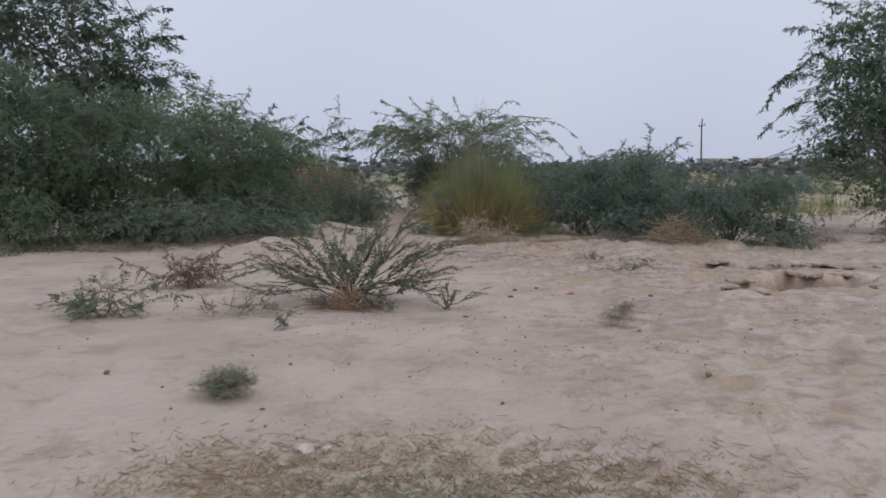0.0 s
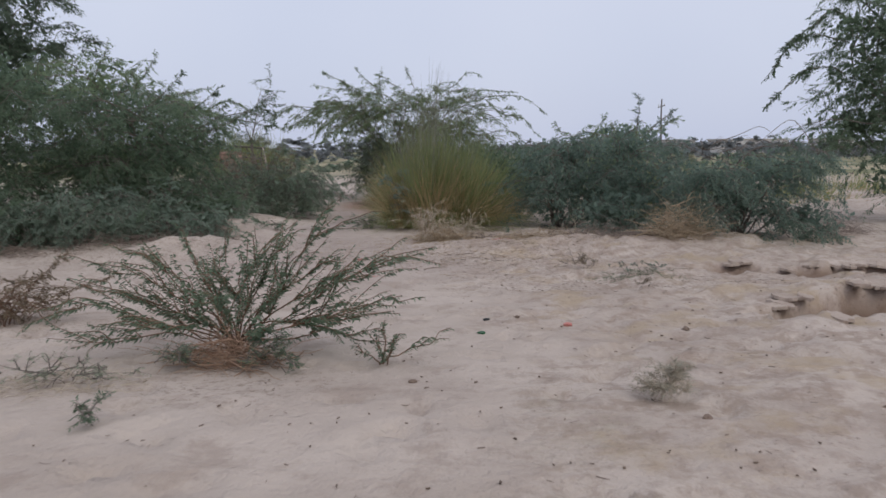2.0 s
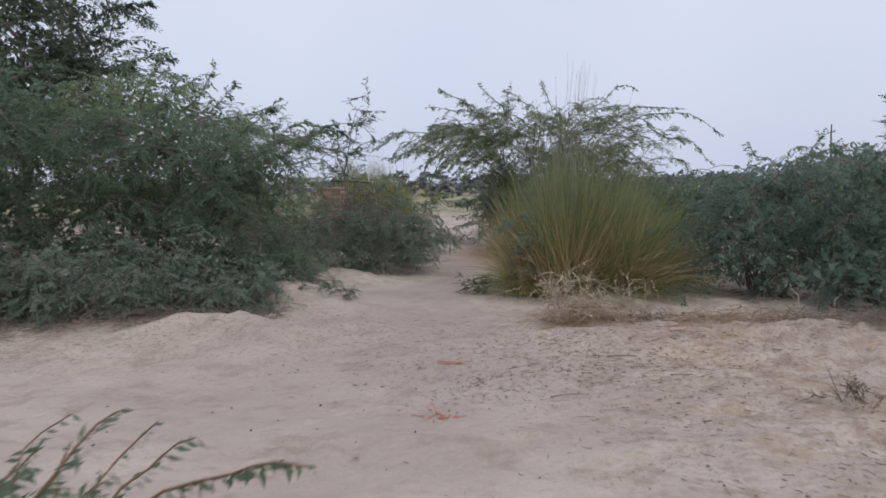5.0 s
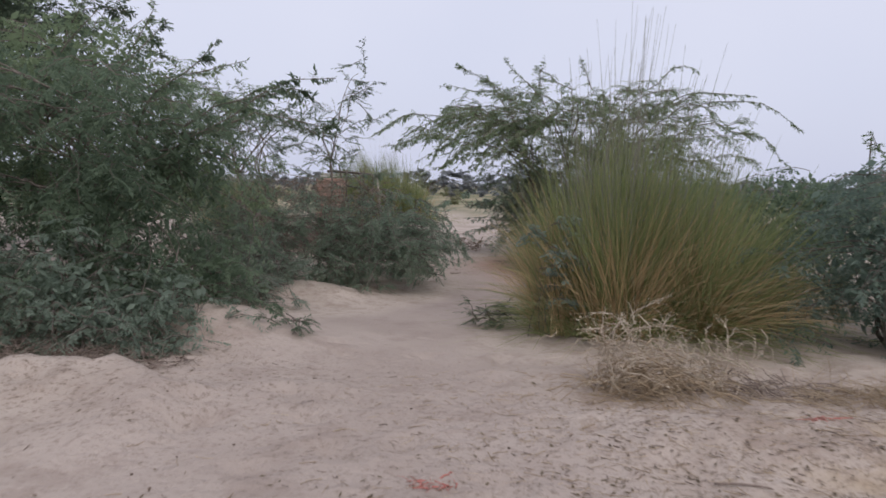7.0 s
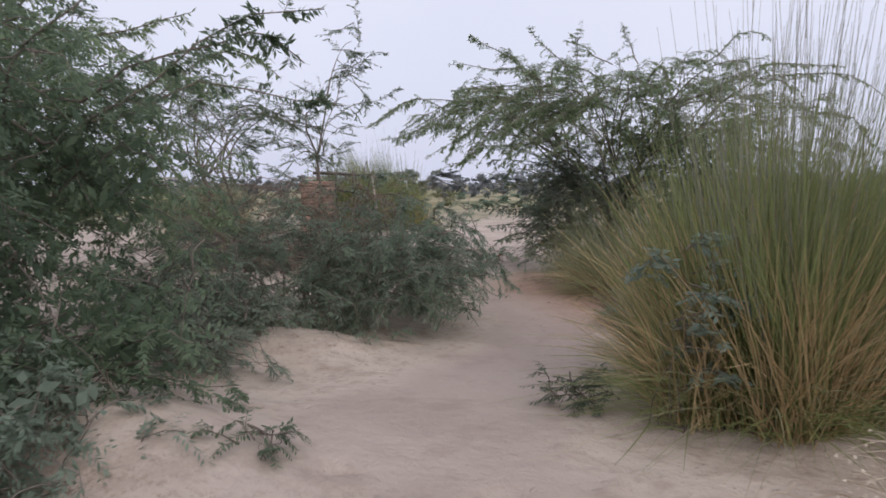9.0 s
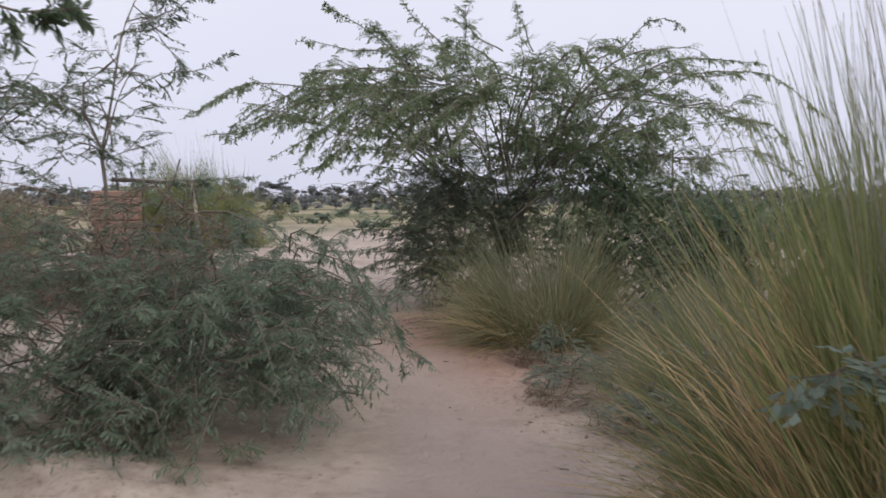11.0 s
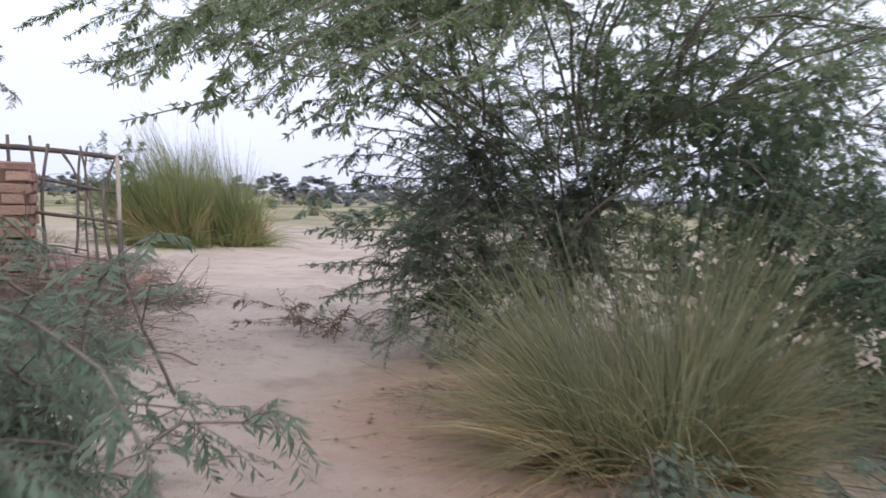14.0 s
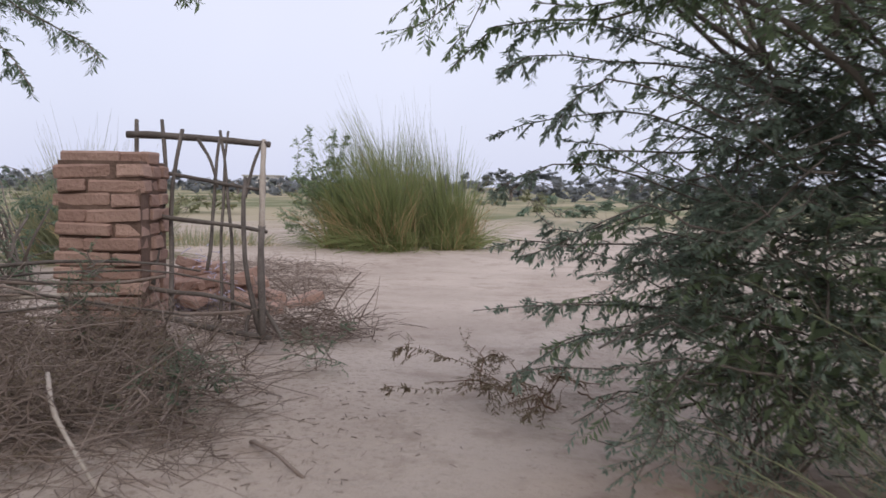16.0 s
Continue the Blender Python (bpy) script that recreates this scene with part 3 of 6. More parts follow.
def soil_material():
    m = bpy.data.materials.new("sandy_ground")
    m.use_nodes = True
    n, l = m.node_tree.nodes, m.node_tree.links
    bsdf = n["Principled BSDF"]
    bsdf.inputs["Roughness"].default_value = 0.95
    bsdf.inputs["Specular IOR Level"].default_value = 0.15
    geo = n.new("ShaderNodeNewGeometry")

    def noise_at(scale, detail, rough=0.55):
        t = n.new("ShaderNodeTexNoise")
        t.inputs["Scale"].default_value, t.inputs["Detail"].default_value, t.inputs["Roughness"].default_value = scale, detail, rough
        l.new(geo.outputs["Position"], t.inputs["Vector"])
        return t.outputs["Fac"]

    def span(value, a, b):
        t = n.new("ShaderNodeMapRange")
        t.interpolation_type = "SMOOTHSTEP"
        t.inputs["From Min"].default_value, t.inputs["From Max"].default_value = a, b
        l.new(value, t.inputs["Value"])
        return t.outputs["Result"]

    def times(a, b):
        t = n.new("ShaderNodeMath")
        t.operation = "MULTIPLY"
        l.new(a, t.inputs[0])
        if isinstance(b, float):
            t.inputs[1].default_value = b
        else:
            l.new(b, t.inputs[1])
        return t.outputs[0]

    def blend(fac, a, b):
        t = n.new("ShaderNodeMix")
        t.data_type = "RGBA"
        l.new(fac, t.inputs["Factor"])
        for sock, c in (("A", a), ("B", b)):
            if isinstance(c, tuple):
                t.inputs[sock].default_value = (*c, 1)
            else:
                l.new(c, t.inputs[sock])
        return t.outputs["Result"]

    def mask(name):
        t = n.new("ShaderNodeAttribute")
        t.attribute_name = name
        return t.outputs["Fac"]

    fine, mid, big = noise_at(70, 4, 0.7), noise_at(7, 5, 0.6), noise_at(0.9, 4)
    sand = blend(span(big, 0.35, 0.65), (0.428, 0.355, 0.302), (0.508, 0.428, 0.368))
    worn = n.new("ShaderNodeMath")
    worn.operation = "SUBTRACT"
    worn.inputs[0].default_value = 1.0
    l.new(mask("worn_smooth"), worn.inputs[1])
    sand = blend(times(times(span(mid, 0.46, 0.70), 0.6), worn.outputs[0]), sand, (0.33, 0.255, 0.21))
    sand = blend(times(span(noise_at(2.6, 6, 0.7), 0.5, 0.66), 0.55), sand, (0.31, 0.242, 0.198))
    sand = blend(times(span(noise_at(5.5, 6, 0.72), 0.47, 0.62), times(mask("crusted"), 0.65)), sand, (0.285, 0.215, 0.168))
    sand = blend(times(times(span(noise_at(28, 3, 0.6), 0.62, 0.72), 0.6), worn.outputs[0]), sand, (0.17, 0.13, 0.105))
    sand = blend(times(mask("trodden_shade"), 0.6), sand, (0.33, 0.265, 0.24))
    sand = blend(times(times(span(fine, 0.54, 0.75), 0.3), worn.outputs[0]), sand, (0.30, 0.215, 0.17))
    sand = blend(times(span(noise_at(1.7, 6, 0.65), 0.5, 0.66), times(mask("crusted"), 0.75)), sand, (0.40, 0.31, 0.215))
    sand = blend(times(span(noise_at(26, 6, 0.8), 0.50, 0.64), times(mask("litter"), 0.7)), sand, (0.165, 0.12, 0.085))
    sand = blend(times(span(noise_at(20, 5, 0.7), 0.42, 0.6), times(mask("turf"), 0.9)), sand, (0.36, 0.32, 0.235))
    sand = blend(times(mask("red_earth"), 0.55), sand, (0.36, 0.19, 0.135))
    # darker brown inside the gully hollows
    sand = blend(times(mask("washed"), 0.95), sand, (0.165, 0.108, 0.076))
    sand = blend(mask("far_scrub"), sand, blend(span(noise_at(0.12, 5), 0.42, 0.6), (0.36, 0.31, 0.21), (0.16, 0.17, 0.09)))
    l.new(sand, bsdf.inputs["Base Color"])
    b1 = n.new("ShaderNodeBump")
    b1.inputs["Strength"].default_value, b1.inputs["Distance"].default_value = 0.8, 0.045
    l.new(mid, b1.inputs["Height"])
    b3 = n.new("ShaderNodeBump")
    b3.inputs["Strength"].default_value, b3.inputs["Distance"].default_value = 0.6, 0.016
    l.new(noise_at(19, 4, 0.65), b3.inputs["Height"])
    l.new(b1.outputs["Normal"], b3.inputs["Normal"])
    b2 = n.new("ShaderNodeBump")
    b2.inputs["Strength"].default_value, b2.inputs["Distance"].default_value = 0.65, 0.007
    l.new(fine, b2.inputs["Height"])
    l.new(b3.outputs["Normal"], b2.inputs["Normal"])
    l.new(b2.outputs["Normal"], bsdf.inputs["Normal"])
    return m


def build_ground():
    xs, ys = ticks(-4.6, 6.0, 0.066, 1500), ticks(1.0, 22.5, 0.066, 1500)
    X, Y = np.meshgrid(xs, ys)
    Z = relief(X, Y)
    # footprints and hoof marks: shallow oval dents with a raised rim
    for px, py, a in PRINTS:
        i0, i1 = np.searchsorted(xs, [px - 0.35, px + 0.35])
        j0, j1 = np.searchsorted(ys, [py - 0.35, py + 0.35])
        x, y = X[j0:j1, i0:i1] - px, Y[j0:j1, i0:i1] - py
        u, v = x * math.cos(a) + y * math.sin(a), -x * math.sin(a) + y * math.cos(a)
        q = np.sqrt((u / 0.13) ** 2 + (v / 0.06) ** 2)
        Z[j0:j1, i0:i1] += -0.040 * np.exp(-(q ** 2)) + 0.016 * np.exp(-((q - 1.5) ** 2) * 4)
    h, w = X.shape
    idx = np.arange(h * w).reshape(h, w)
    f = np.stack([idx[:-1, :-1], idx[:-1, 1:], idx[1:, 1:], idx[1:, :-1]], -1).reshape(-1, 4)
    me = mesh_of("ground", np.stack([X, Y, Z], -1).reshape(-1, 3), f, [soil_material()], smooth=True)
    path = path_mask(X, Y)
    wob = lattice(X * 1.3, Y * 1.3, 12) - 0.5 + 0.6 * (lattice(X * 4, Y * 4, 13) - 0.5)
    # behind the sand rim the litter tone also paints in the hollow's shade
    litter = np.clip(bell(X, Y, 1.0, 11.4, 1.5, 1.3) * 1.2 + 2.2 * bell(X, Y, -2.7, 12.5, 0.8, 0.3) + 2.0 * bell(X, Y, -4.4, 11.95, 1.9, 0.4) + 1.2 * bell(X, Y, -1.95, 12.3, 0.25, 0.2) + bell(X, Y, 2.4, 9.3, 1.5, 0.7) + bell(X, Y, 3.8, 12.4, 1.8, 0.7) + bell(X, Y, -3.6, 12.5, 2.6, 0.6) * 1.4
                     + bell(X, Y, -3.7, 20.6, 1.5, 1.2) * 2.2 + bell(X, Y, -4.5, 25.0, 1.0, 1.4) + bell(X, Y, -3.3, 22.3, 0.7, 0.7) + bell(X, Y, 0.2, 16.8, 0.5, 1.6) + 0.8 * bell(X, Y, -2.5, 15.5, 0.9, 0.4) + 0.7 * bell(X, Y, -0.3, 17.7, 0.25, 0.8) + 0.9 * bell(X, Y, -3.2, 11.5, 2.2, 0.7) + bell(X, Y, -2.4, 7.6, 0.9, 0.5) + bell(X, Y, -0.6, 6.2, 0.6, 0.35) + 0.9 * wob * bell(X, Y, 1.5, 6, 3.5, 4.0), 0, 1)
    turf = np.clip(bell(X, Y, -0.05, 2.75, 1.05, 0.75) * 1.9 + 0.9 * wob - 0.25, 0, 1) * (Y < 6)
    crusted = np.clip(step(X + 1.2 * wob, 0.3, 1.6) * (1 - step(Y, 11.5, 13.5)) + gully_mask(X, Y), 0, 1)
    red = np.clip(bell(X, Y, -0.45, 19.4, 0.55, 1.2) + bell(X, Y, -0.2, 17.9, 0.4, 0.9) * 0.8 + bell(X, Y, -0.75, 19.2, 0.4, 0.6) * 0.6 + 0.3 * gully_mask(X, Y), 0, 1)
    # follows the gully outline, its strength varied by noise
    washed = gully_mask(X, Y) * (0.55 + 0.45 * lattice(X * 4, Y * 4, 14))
    far = step(np.hypot(X, Y - 12) + 6 * wob, 20, 32)
    # path sand darkened by colour: foot wear plus the shade between the shrubs
    trodden_shade = path * (0.55 * step(Y, 9.0, 11.0) + 0.45 * step(Y, 13, 16)) * (1 - step(Y, 18.0, 20.0))
    for name, a in (("worn_smooth", np.clip(0.85 * path + 0.7 * (1 - step(X + 0.8 * wob, -0.3, 0.9)) * step(Y, 3.5, 5.0) * (1 - step(Y, 12, 14)), 0, 0.9)), ("trodden_shade", trodden_shade), ("litter", litter), ("turf", turf), ("crusted", crusted), ("red_earth", red), ("washed", washed), ("far_scrub", far)):
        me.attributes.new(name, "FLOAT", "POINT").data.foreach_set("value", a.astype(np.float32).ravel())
    return tagged(new("ground", me), "pinkish pale sand with litter and footprints", "ground", "", "structure")


build_ground()

# ---- the large shrubs and trees ----
def drooping(seed, n, centre, reach_x, reach_y, height):
    """Long branches that rise from a shrub's heart and droop outward, most of them towards the open sand."""
    r = rng_of(seed)
    rows = []
    for k in range(n):
        az = -math.pi / 2 + r.normal(0, 1.1)
        far_out = r.uniform(0.75, 1.15)
        high = r.uniform(0.15, 1.0) * height
        foot = (centre[0] + r.normal(0, 0.12), centre[1] + r.normal(0, 0.12), high * 0.75 + 0.1)
        rows.append((foot, (centre[0] + reach_x * far_out * math.cos(az), centre[1] + reach_y * far_out * math.sin(az), max(0.12, high * r.uniform(0.75, 1.0))), (0, 0, 0.18)))
    return rows


# the dense thorn thicket beside the open sand
bush("thorn_shrub", (-3.5, 14.0), [(0, 0, 0.75, 1.25, 0.95, 0.75), (0.75, -0.5, 0.4, 0.85, 0.6, 0.45), (-0.3, 0.2, 1.55, 1.05, 0.85, 0.62), (0.55, 0.2, 1.15, 0.75, 0.7, 0.5), (-0.5, -0.85, 0.35, 0.7, 0.45, 0.4), (1.15, -0.25, 0.3, 0.5, 0.5, 0.32)],
     "dense grey-green thorn shrub spilling onto the sand", "shrub", LEAF_GREY, 11, 2200, 18, 0.045, 0.012, 0.28, 0.4, group="thicket", fine=False, core=2000, arches=drooping(1, 26, (-0.1, 0, 0), 1.45, 1.25, 2.1), bough=4.5, arch_r=0.008,
     shoots=[((0.3, 0.2, 1.3), (2.05, -0.3, 1.68), (0, 0, -0.05)), ((0.6, 0.1, 1.4), (1.9, -0.1, 1.5), (0, 0, 0.05)), ((0.4, 0, 1.3), (1.2, -0.3, 1.95), (0, 0, 0.03)), ((0.2, 0.3, 1.2), (1.75, 0.8, 1.45), (0, 0, 0.08)), ((-0.2, 0, 1.4), (0.55, 0.2, 2.2), (0, 0, 0)), ((-0.5, 0, 1.5), (-0.1, 0.3, 2.3), (0, 0, 0))])
bush("thorn_shrub", (-5.6, 13.4), [(0, 0, 0.9, 1.3, 1.0, 0.9), (0.2, 0.3, 1.95, 1.15, 0.9, 0.75), (0.5, -0.7, 0.4, 0.9, 0.5, 0.45), (-0.7, -0.7, 0.5, 0.8, 0.6, 0.5)],
     "tall grey-green thorn shrub with drooping feathery branches", "shrub", LEAF_GREY, 12, 2300, 16, 0.052, 0.015, 0.32, 0.45, group="thicket", fine=False, core=2200, arches=drooping(2, 26, (0, 0, 0), 1.5, 1.3, 2.6), bough=4.5, arch_r=0.008,
     shoots=[((0, -0.2, 1.9), (-0.5, -0.9, 1.2), (0, 0, 0.35)), ((0.3, -0.2, 1.9), (0.6, -1.0, 0.9), (0, 0, 0.4))])
bush("thorn_shrub", (-4.7, 15.4), [(0, 0, 1.1, 1.5, 1.1, 1.0), (0.1, 0, 2.2, 1.2, 0.9, 0.65), (1.1, 0.1, 1.2, 0.9, 0.8, 0.7)],
     "tall fresh green thorn shrub with an uneven top", "shrub", LEAF_GREEN, 13, 1900, 16, 0.052, 0.014, 0.34, 0.35, group="thicket", fine=False, core=2200, arches=drooping(3, 20, (0.2, 0, 0), 1.6, 1.2, 2.8), bough=4.0, arch_r=0.008,
     shoots=[((0.4, 0, 2.1), (1.1, -0.2, 2.7), (0, 0, 0)), ((0.8, 0, 1.9), (1.9, 0, 2.2), (0, 0, 0.1)), ((1.2, 0, 1.5), (2.4, 0.2, 1.8), (0, 0, 0.12)), ((0, 0, 2.2), (0.3, 0, 2.95), (0, 0, 0))])
bush("thorn_shrub", (-7.05, 12.7), [(0, 0, 1.0, 1.6, 1.2, 1.0), (0.2, 0, 2.2, 1.4, 1.0, 0.85), (0.8, -0.8, 0.6, 1.0, 0.6, 0.6)],
     "very tall thorn shrub with long hanging grey-green sprays", "shrub", LEAF_GREY, 14, 2000, 16, 0.056, 0.017, 0.38, 0.55, group="thicket", fine=False, core=2200, arches=drooping(4, 22, (0, 0, 0), 1.6, 1.4, 2.8), bough=4.0, arch_r=0.008,
     shoots=[((0.4, -0.3, 2.6), (1.3, -1.0, 1.5), (0, 0, 0.5)), ((0.2, -0.3, 2.5), (0.9, -1.2, 1.0), (0, 0, 0.6)), ((0.6, 0, 2.3), (1.7, -0.8, 1.2), (0, 0, 0.5))])
bush("dark_thorn_tree", (-8.3, 18.0), [(0, 0, 3.0, 2.8, 2.0, 1.1), (0.8, -0.8, 2.0, 2.4, 1.2, 0.9), (-1.8, -0.6, 2.4, 1.8, 1.2, 0.9), (0.5, 0, 4.2, 1.7, 1.5, 0.9), (-1.5, 0, 4.4, 2.2, 1.8, 1.1), (1.3, -0.3, 3.2, 1.2, 1.0, 0.7), (-0.3, 0, 5.4, 1.7, 1.5, 0.8)],
     "large dark green thorn tree behind the thicket", "tree", LEAF_DARK, 15, 5600, 13, 0.085, 0.027, 0.36, 0.35, fan=7, fine=False, core=2600, stems=22, stem_r=0.05, trunk=((0.2, 0, 1.8), 0.16),
     shoots=[((1.2, 0, 3.6), (2.6, -0.2, 4.1), (0, 0, 0.15)), ((1.4, 0, 3.1), (2.9, 0, 3.2), (0, 0, 0.15)), ((0.8, 0, 4.4), (2.3, 0, 4.7), (0, 0, 0.1)), ((0.4, 0, 4.8), (1.5, 0, 5.6), (0, 0, 0))])
bush("sage_shrub", (-3.05, 12.9), [(0, 0, 0.4, 0.75, 0.5, 0.42), (0.65, 0.1, 0.25, 0.5, 0.45, 0.3), (-0.6, -0.1, 0.45, 0.6, 0.45, 0.42)],
     "soft pale green thorn shrub at the front of the thicket", "shrub", LEAF_SAGE, 24, 1200, 17, 0.036, 0.010, 0.2, 0.4, stems=12, stem_r=0.012, fan=8, fine=False, core=500)
bush("sage_shrub", (-5.0, 12.4), [(0, 0, 0.35, 0.8, 0.45, 0.38), (0.7, 0, 0.3, 0.6, 0.4, 0.32)],
     "soft grey-green thorn shrub at the front of the thicket", "shrub", LEAF_SAGE, 25, 900, 16, 0.040, 0.011, 0.22, 0.4, stems=10, stem_r=0.012, fan=8, fine=False, core=500)
bush("sage_shrub", (-2.75, 12.62), [(0, 0, 0.22, 0.42, 0.3, 0.22), (0.35, 0.1, 0.14, 0.3, 0.25, 0.15)],
     "low soft green thorn sprigs hanging into the sand hollow", "shrub", LEAF_SAGE, 27, 420, 16, 0.034, 0.010, 0.2, 0.45, stems=8, stem_r=0.010, fan=7, fine=False, core=120)
bush("sage_shrub", (-3.9, 12.35), [(0, 0, 0.4, 0.65, 0.42, 0.4), (0.5, 0.1, 0.28, 0.4, 0.3, 0.28)],
     "soft pale green thorn shrub at the front of the thicket", "shrub", LEAF_SAGE, 28, 760, 16, 0.036, 0.011, 0.22, 0.45, stems=8, stem_r=0.010, fan=7, fine=False, core=300)
# the low mound of thorn beside the narrow path
bush("thorn_shrub", (-2.3, 16.9), [(0, -0.2, 0.5, 1.15, 0.95, 0.5), (0.7, -0.5, 0.4, 0.6, 0.7, 0.42), (-0.8, -0.7, 0.4, 0.8, 0.6, 0.45), (0.1, 0.3, 0.8, 0.8, 0.6, 0.38), (-0.9, 0.2, 0.75, 0.7, 0.6, 0.4), (0.85, 0.3, 0.45, 0.45, 0.6, 0.42), (0.98, -0.62, 0.45, 0.36, 0.48, 0.38), (0.35, -0.7, 0.5, 0.6, 0.4, 0.38), (0.1, -1.0, 0.22, 0.9, 0.4, 0.24), (-0.9, -1.1, 0.22, 0.7, 0.4, 0.26)],
     "low spreading thorn shrub hanging over the sand path", "shrub", LEAF_MOUND, 16, 3700, 17, 0.042, 0.0092, 0.22, 0.4, hang=0.45, fan=9, stem_r=0.011, skin=0.45,
     shoots=[((0.8, 0, 0.75), (1.4, -0.65, 0.25), (0, 0, 0.25)), ((0.8, 0.2, 0.7), (1.4, -0.2, 0.3), (0, 0, 0.25)), ((0.3, -0.3, 0.9), (0.9, -1.2, 0.3), (0, 0, 0.3)), ((0, 0.2, 1.0), (-0.9, 0.4, 1.25), (0, 0, 0.05)), ((-0.3, 0.2, 0.95), (0.6, 0.3, 1.15), (0, 0, 0.06))])
bush("dead_thorn_brush", (-2.45, 16.75), [(0, 0, 0.98, 1.1, 0.75, 0.2), (-0.6, -0.4, 0.8, 0.7, 0.5, 0.2), (0.5, -0.3, 0.85, 0.5, 0.5, 0.2)], "dead brown thorn twigs tangled over the low shrub", "brushwood", LEAF_BROWN, 192, 380, 7, 0.024, 0.008, 0.18, 0.25, stems=22, stem_r=0.008, bark=TWIG_DRY, fan=6, twig=0.0024, skin=0.7,
     shoots=[((-0.1, 0.2, 1.0), (-1.3, -0.5, 1.05), (0, 0, 0.12)), ((0.0, 0.2, 1.0), (-0.9, -0.7, 0.8), (0, 0, 0.15)), ((0.2, 0, 1.0), (0.8, -0.6, 0.8), (0, 0, 0.1))])
bush("sage_shrub", (-3.05, 15.65), [(0, 0, 0.35, 0.7, 0.45, 0.36), (0.4, -0.25, 0.22, 0.4, 0.3, 0.24)],
     "grey-green thorn shrub on the sand bank", "shrub", LEAF_SAGE, 29, 620, 17, 0.036, 0.010, 0.22, 0.45, stems=9, stem_r=0.010, fan=7)
bush("sage_shrub", (-2.6, 14.8), [(0, 0, 0.18, 0.4, 0.35, 0.2)],
     "low soft green thorn sprigs at the sand bank's edge", "shrub", LEAF_SAGE, 30, 300, 18, 0.032, 0.009, 0.2, 0.4, stems=7, stem_r=0.008, fan=7)
bush("low_thorn_shrub", (-2.75, 15.35), [(0, 0, 0.12, 0.4, 0.25, 0.12)], "low pale green thorn sprigs on the sand bank", "shrub", LEAF_SAGE, 190, 130, 20, 0.036, 0.010, 0.2, 0.2, stems=8, stem_r=0.006, fan=5, reach=1.4,
     shoots=[((0, 0, 0.06), (0.75, -0.1, 0.22), (0, 0, 0.06)), ((0, 0, 0.06), (0.55, 0.15, 0.34), (0, 0, 0.04)), ((0, 0, 0.06), (0.4, -0.3, 0.14), (0, 0, 0.05)), ((0, 0, 0.06), (-0.5, -0.1, 0.3), (0, 0, 0.04))])
bush("low_thorn_shrub", (-1.75, 18.0), [(0.05, 0, 0.4, 0.33, 0.35, 0.36), (-0.4, -0.2, 0.4, 0.45, 0.45, 0.35), (0.0, -0.5, 0.4, 0.3, 0.3, 0.35)],
     "low blue-green thorn shrub at the path's edge", "shrub", LEAF_SAGE, 17, 620, 24, 0.036, 0.010, 0.2, 0.4, stems=10, stem_r=0.010)
# thin young trees that stand up behind the mound
bush("young_thorn_tree", (-2.8, 17.5), [(0.25, 0, 1.75, 0.3, 0.25, 0.28), (0.45, 0, 2.2, 0.16, 0.16, 0.35), (0, 0, 1.35, 0.35, 0.3, 0.18)],
     "thin young thorn tree with sparse feathery leaves", "tree", LEAF_GREY, 18, 130, 20, 0.036, 0.010, 0.24, 0.2, stems=7, stem_r=0.010, trunk=((0.15, 0, 1.3), 0.018), skin=0.6,
     shoots=[((0.25, 0, 1.7), (0.55, 0.05, 2.75), (0, 0, 0)), ((0.2, 0, 1.5), (-0.35, 0, 1.75), (0, 0, 0.05)), ((0.25, 0, 1.6), (0.9, 0.05, 1.9), (0, 0, 0.06)), ((0.3, 0, 2.0), (0.8, 0.1, 2.2), (0, 0, 0.05))])
bush("young_thorn_tree", (-3.5, 17.4), [(0, 0, 1.5, 0.4, 0.3, 0.3), (-0.2, 0, 1.9, 0.25, 0.2, 0.25)],
     "thin young thorn tree with sparse feathery leaves", "tree", LEAF_GREY, 19, 110, 20, 0.036, 0.010, 0.24, 0.2, stems=7, stem_r=0.010, trunk=((0.0, 0, 1.2), 0.018), skin=0.6,
     shoots=[((0, 0, 1.5), (0.5, 0, 2.1), (0, 0, 0)), ((-0.1, 0, 1.5), (-0.3, 0, 2.3), (0, 0, 0)), ((0, 0, 1.3), (0.55, 0, 1.5), (0, 0, 0.08))])
# the umbrella-shaped thorn tree at the bend
def umbrella_arches():
    """Bowed branches that fan out from the fork to a broad, flat-topped dome."""
    r = rng_of(77)
    rows, limbs = [], []
    for j in range(8):
        az = j * 0.785 + r.normal(0, 0.15)
        limbs.append((0.1 + 1.15 * math.cos(az), 0.75 * math.sin(az), 1.75 + r.uniform(-0.2, 0.25)))
        rows.append(((0.12, 0, 0.6), limbs[-1], (0, 0, 0.1)))
    for k in range(48):
        az = k * 2.39996
        q = 0.25 + 0.75 * ((k + 0.5) / 48) ** 0.6
        end = (0.25 + 2.6 * q * math.cos(az), 1.75 * q * math.sin(az), 2.62 - 0.95 * q ** 3.2 + r.normal(0, 0.09))
        knee = min(limbs, key=lambda p: (p[0] - end[0]) ** 2 + 2 * (p[1] - end[1]) ** 2)
        u = r.uniform(0.45, 0.95)
        foot = (0.12 + (knee[0] - 0.12) * u, knee[1] * u, 0.6 + (knee[2] - 0.6) * u)
        rows.append((foot, end, (0, 0, 0.06 + 0.16 * q)))
    return rows


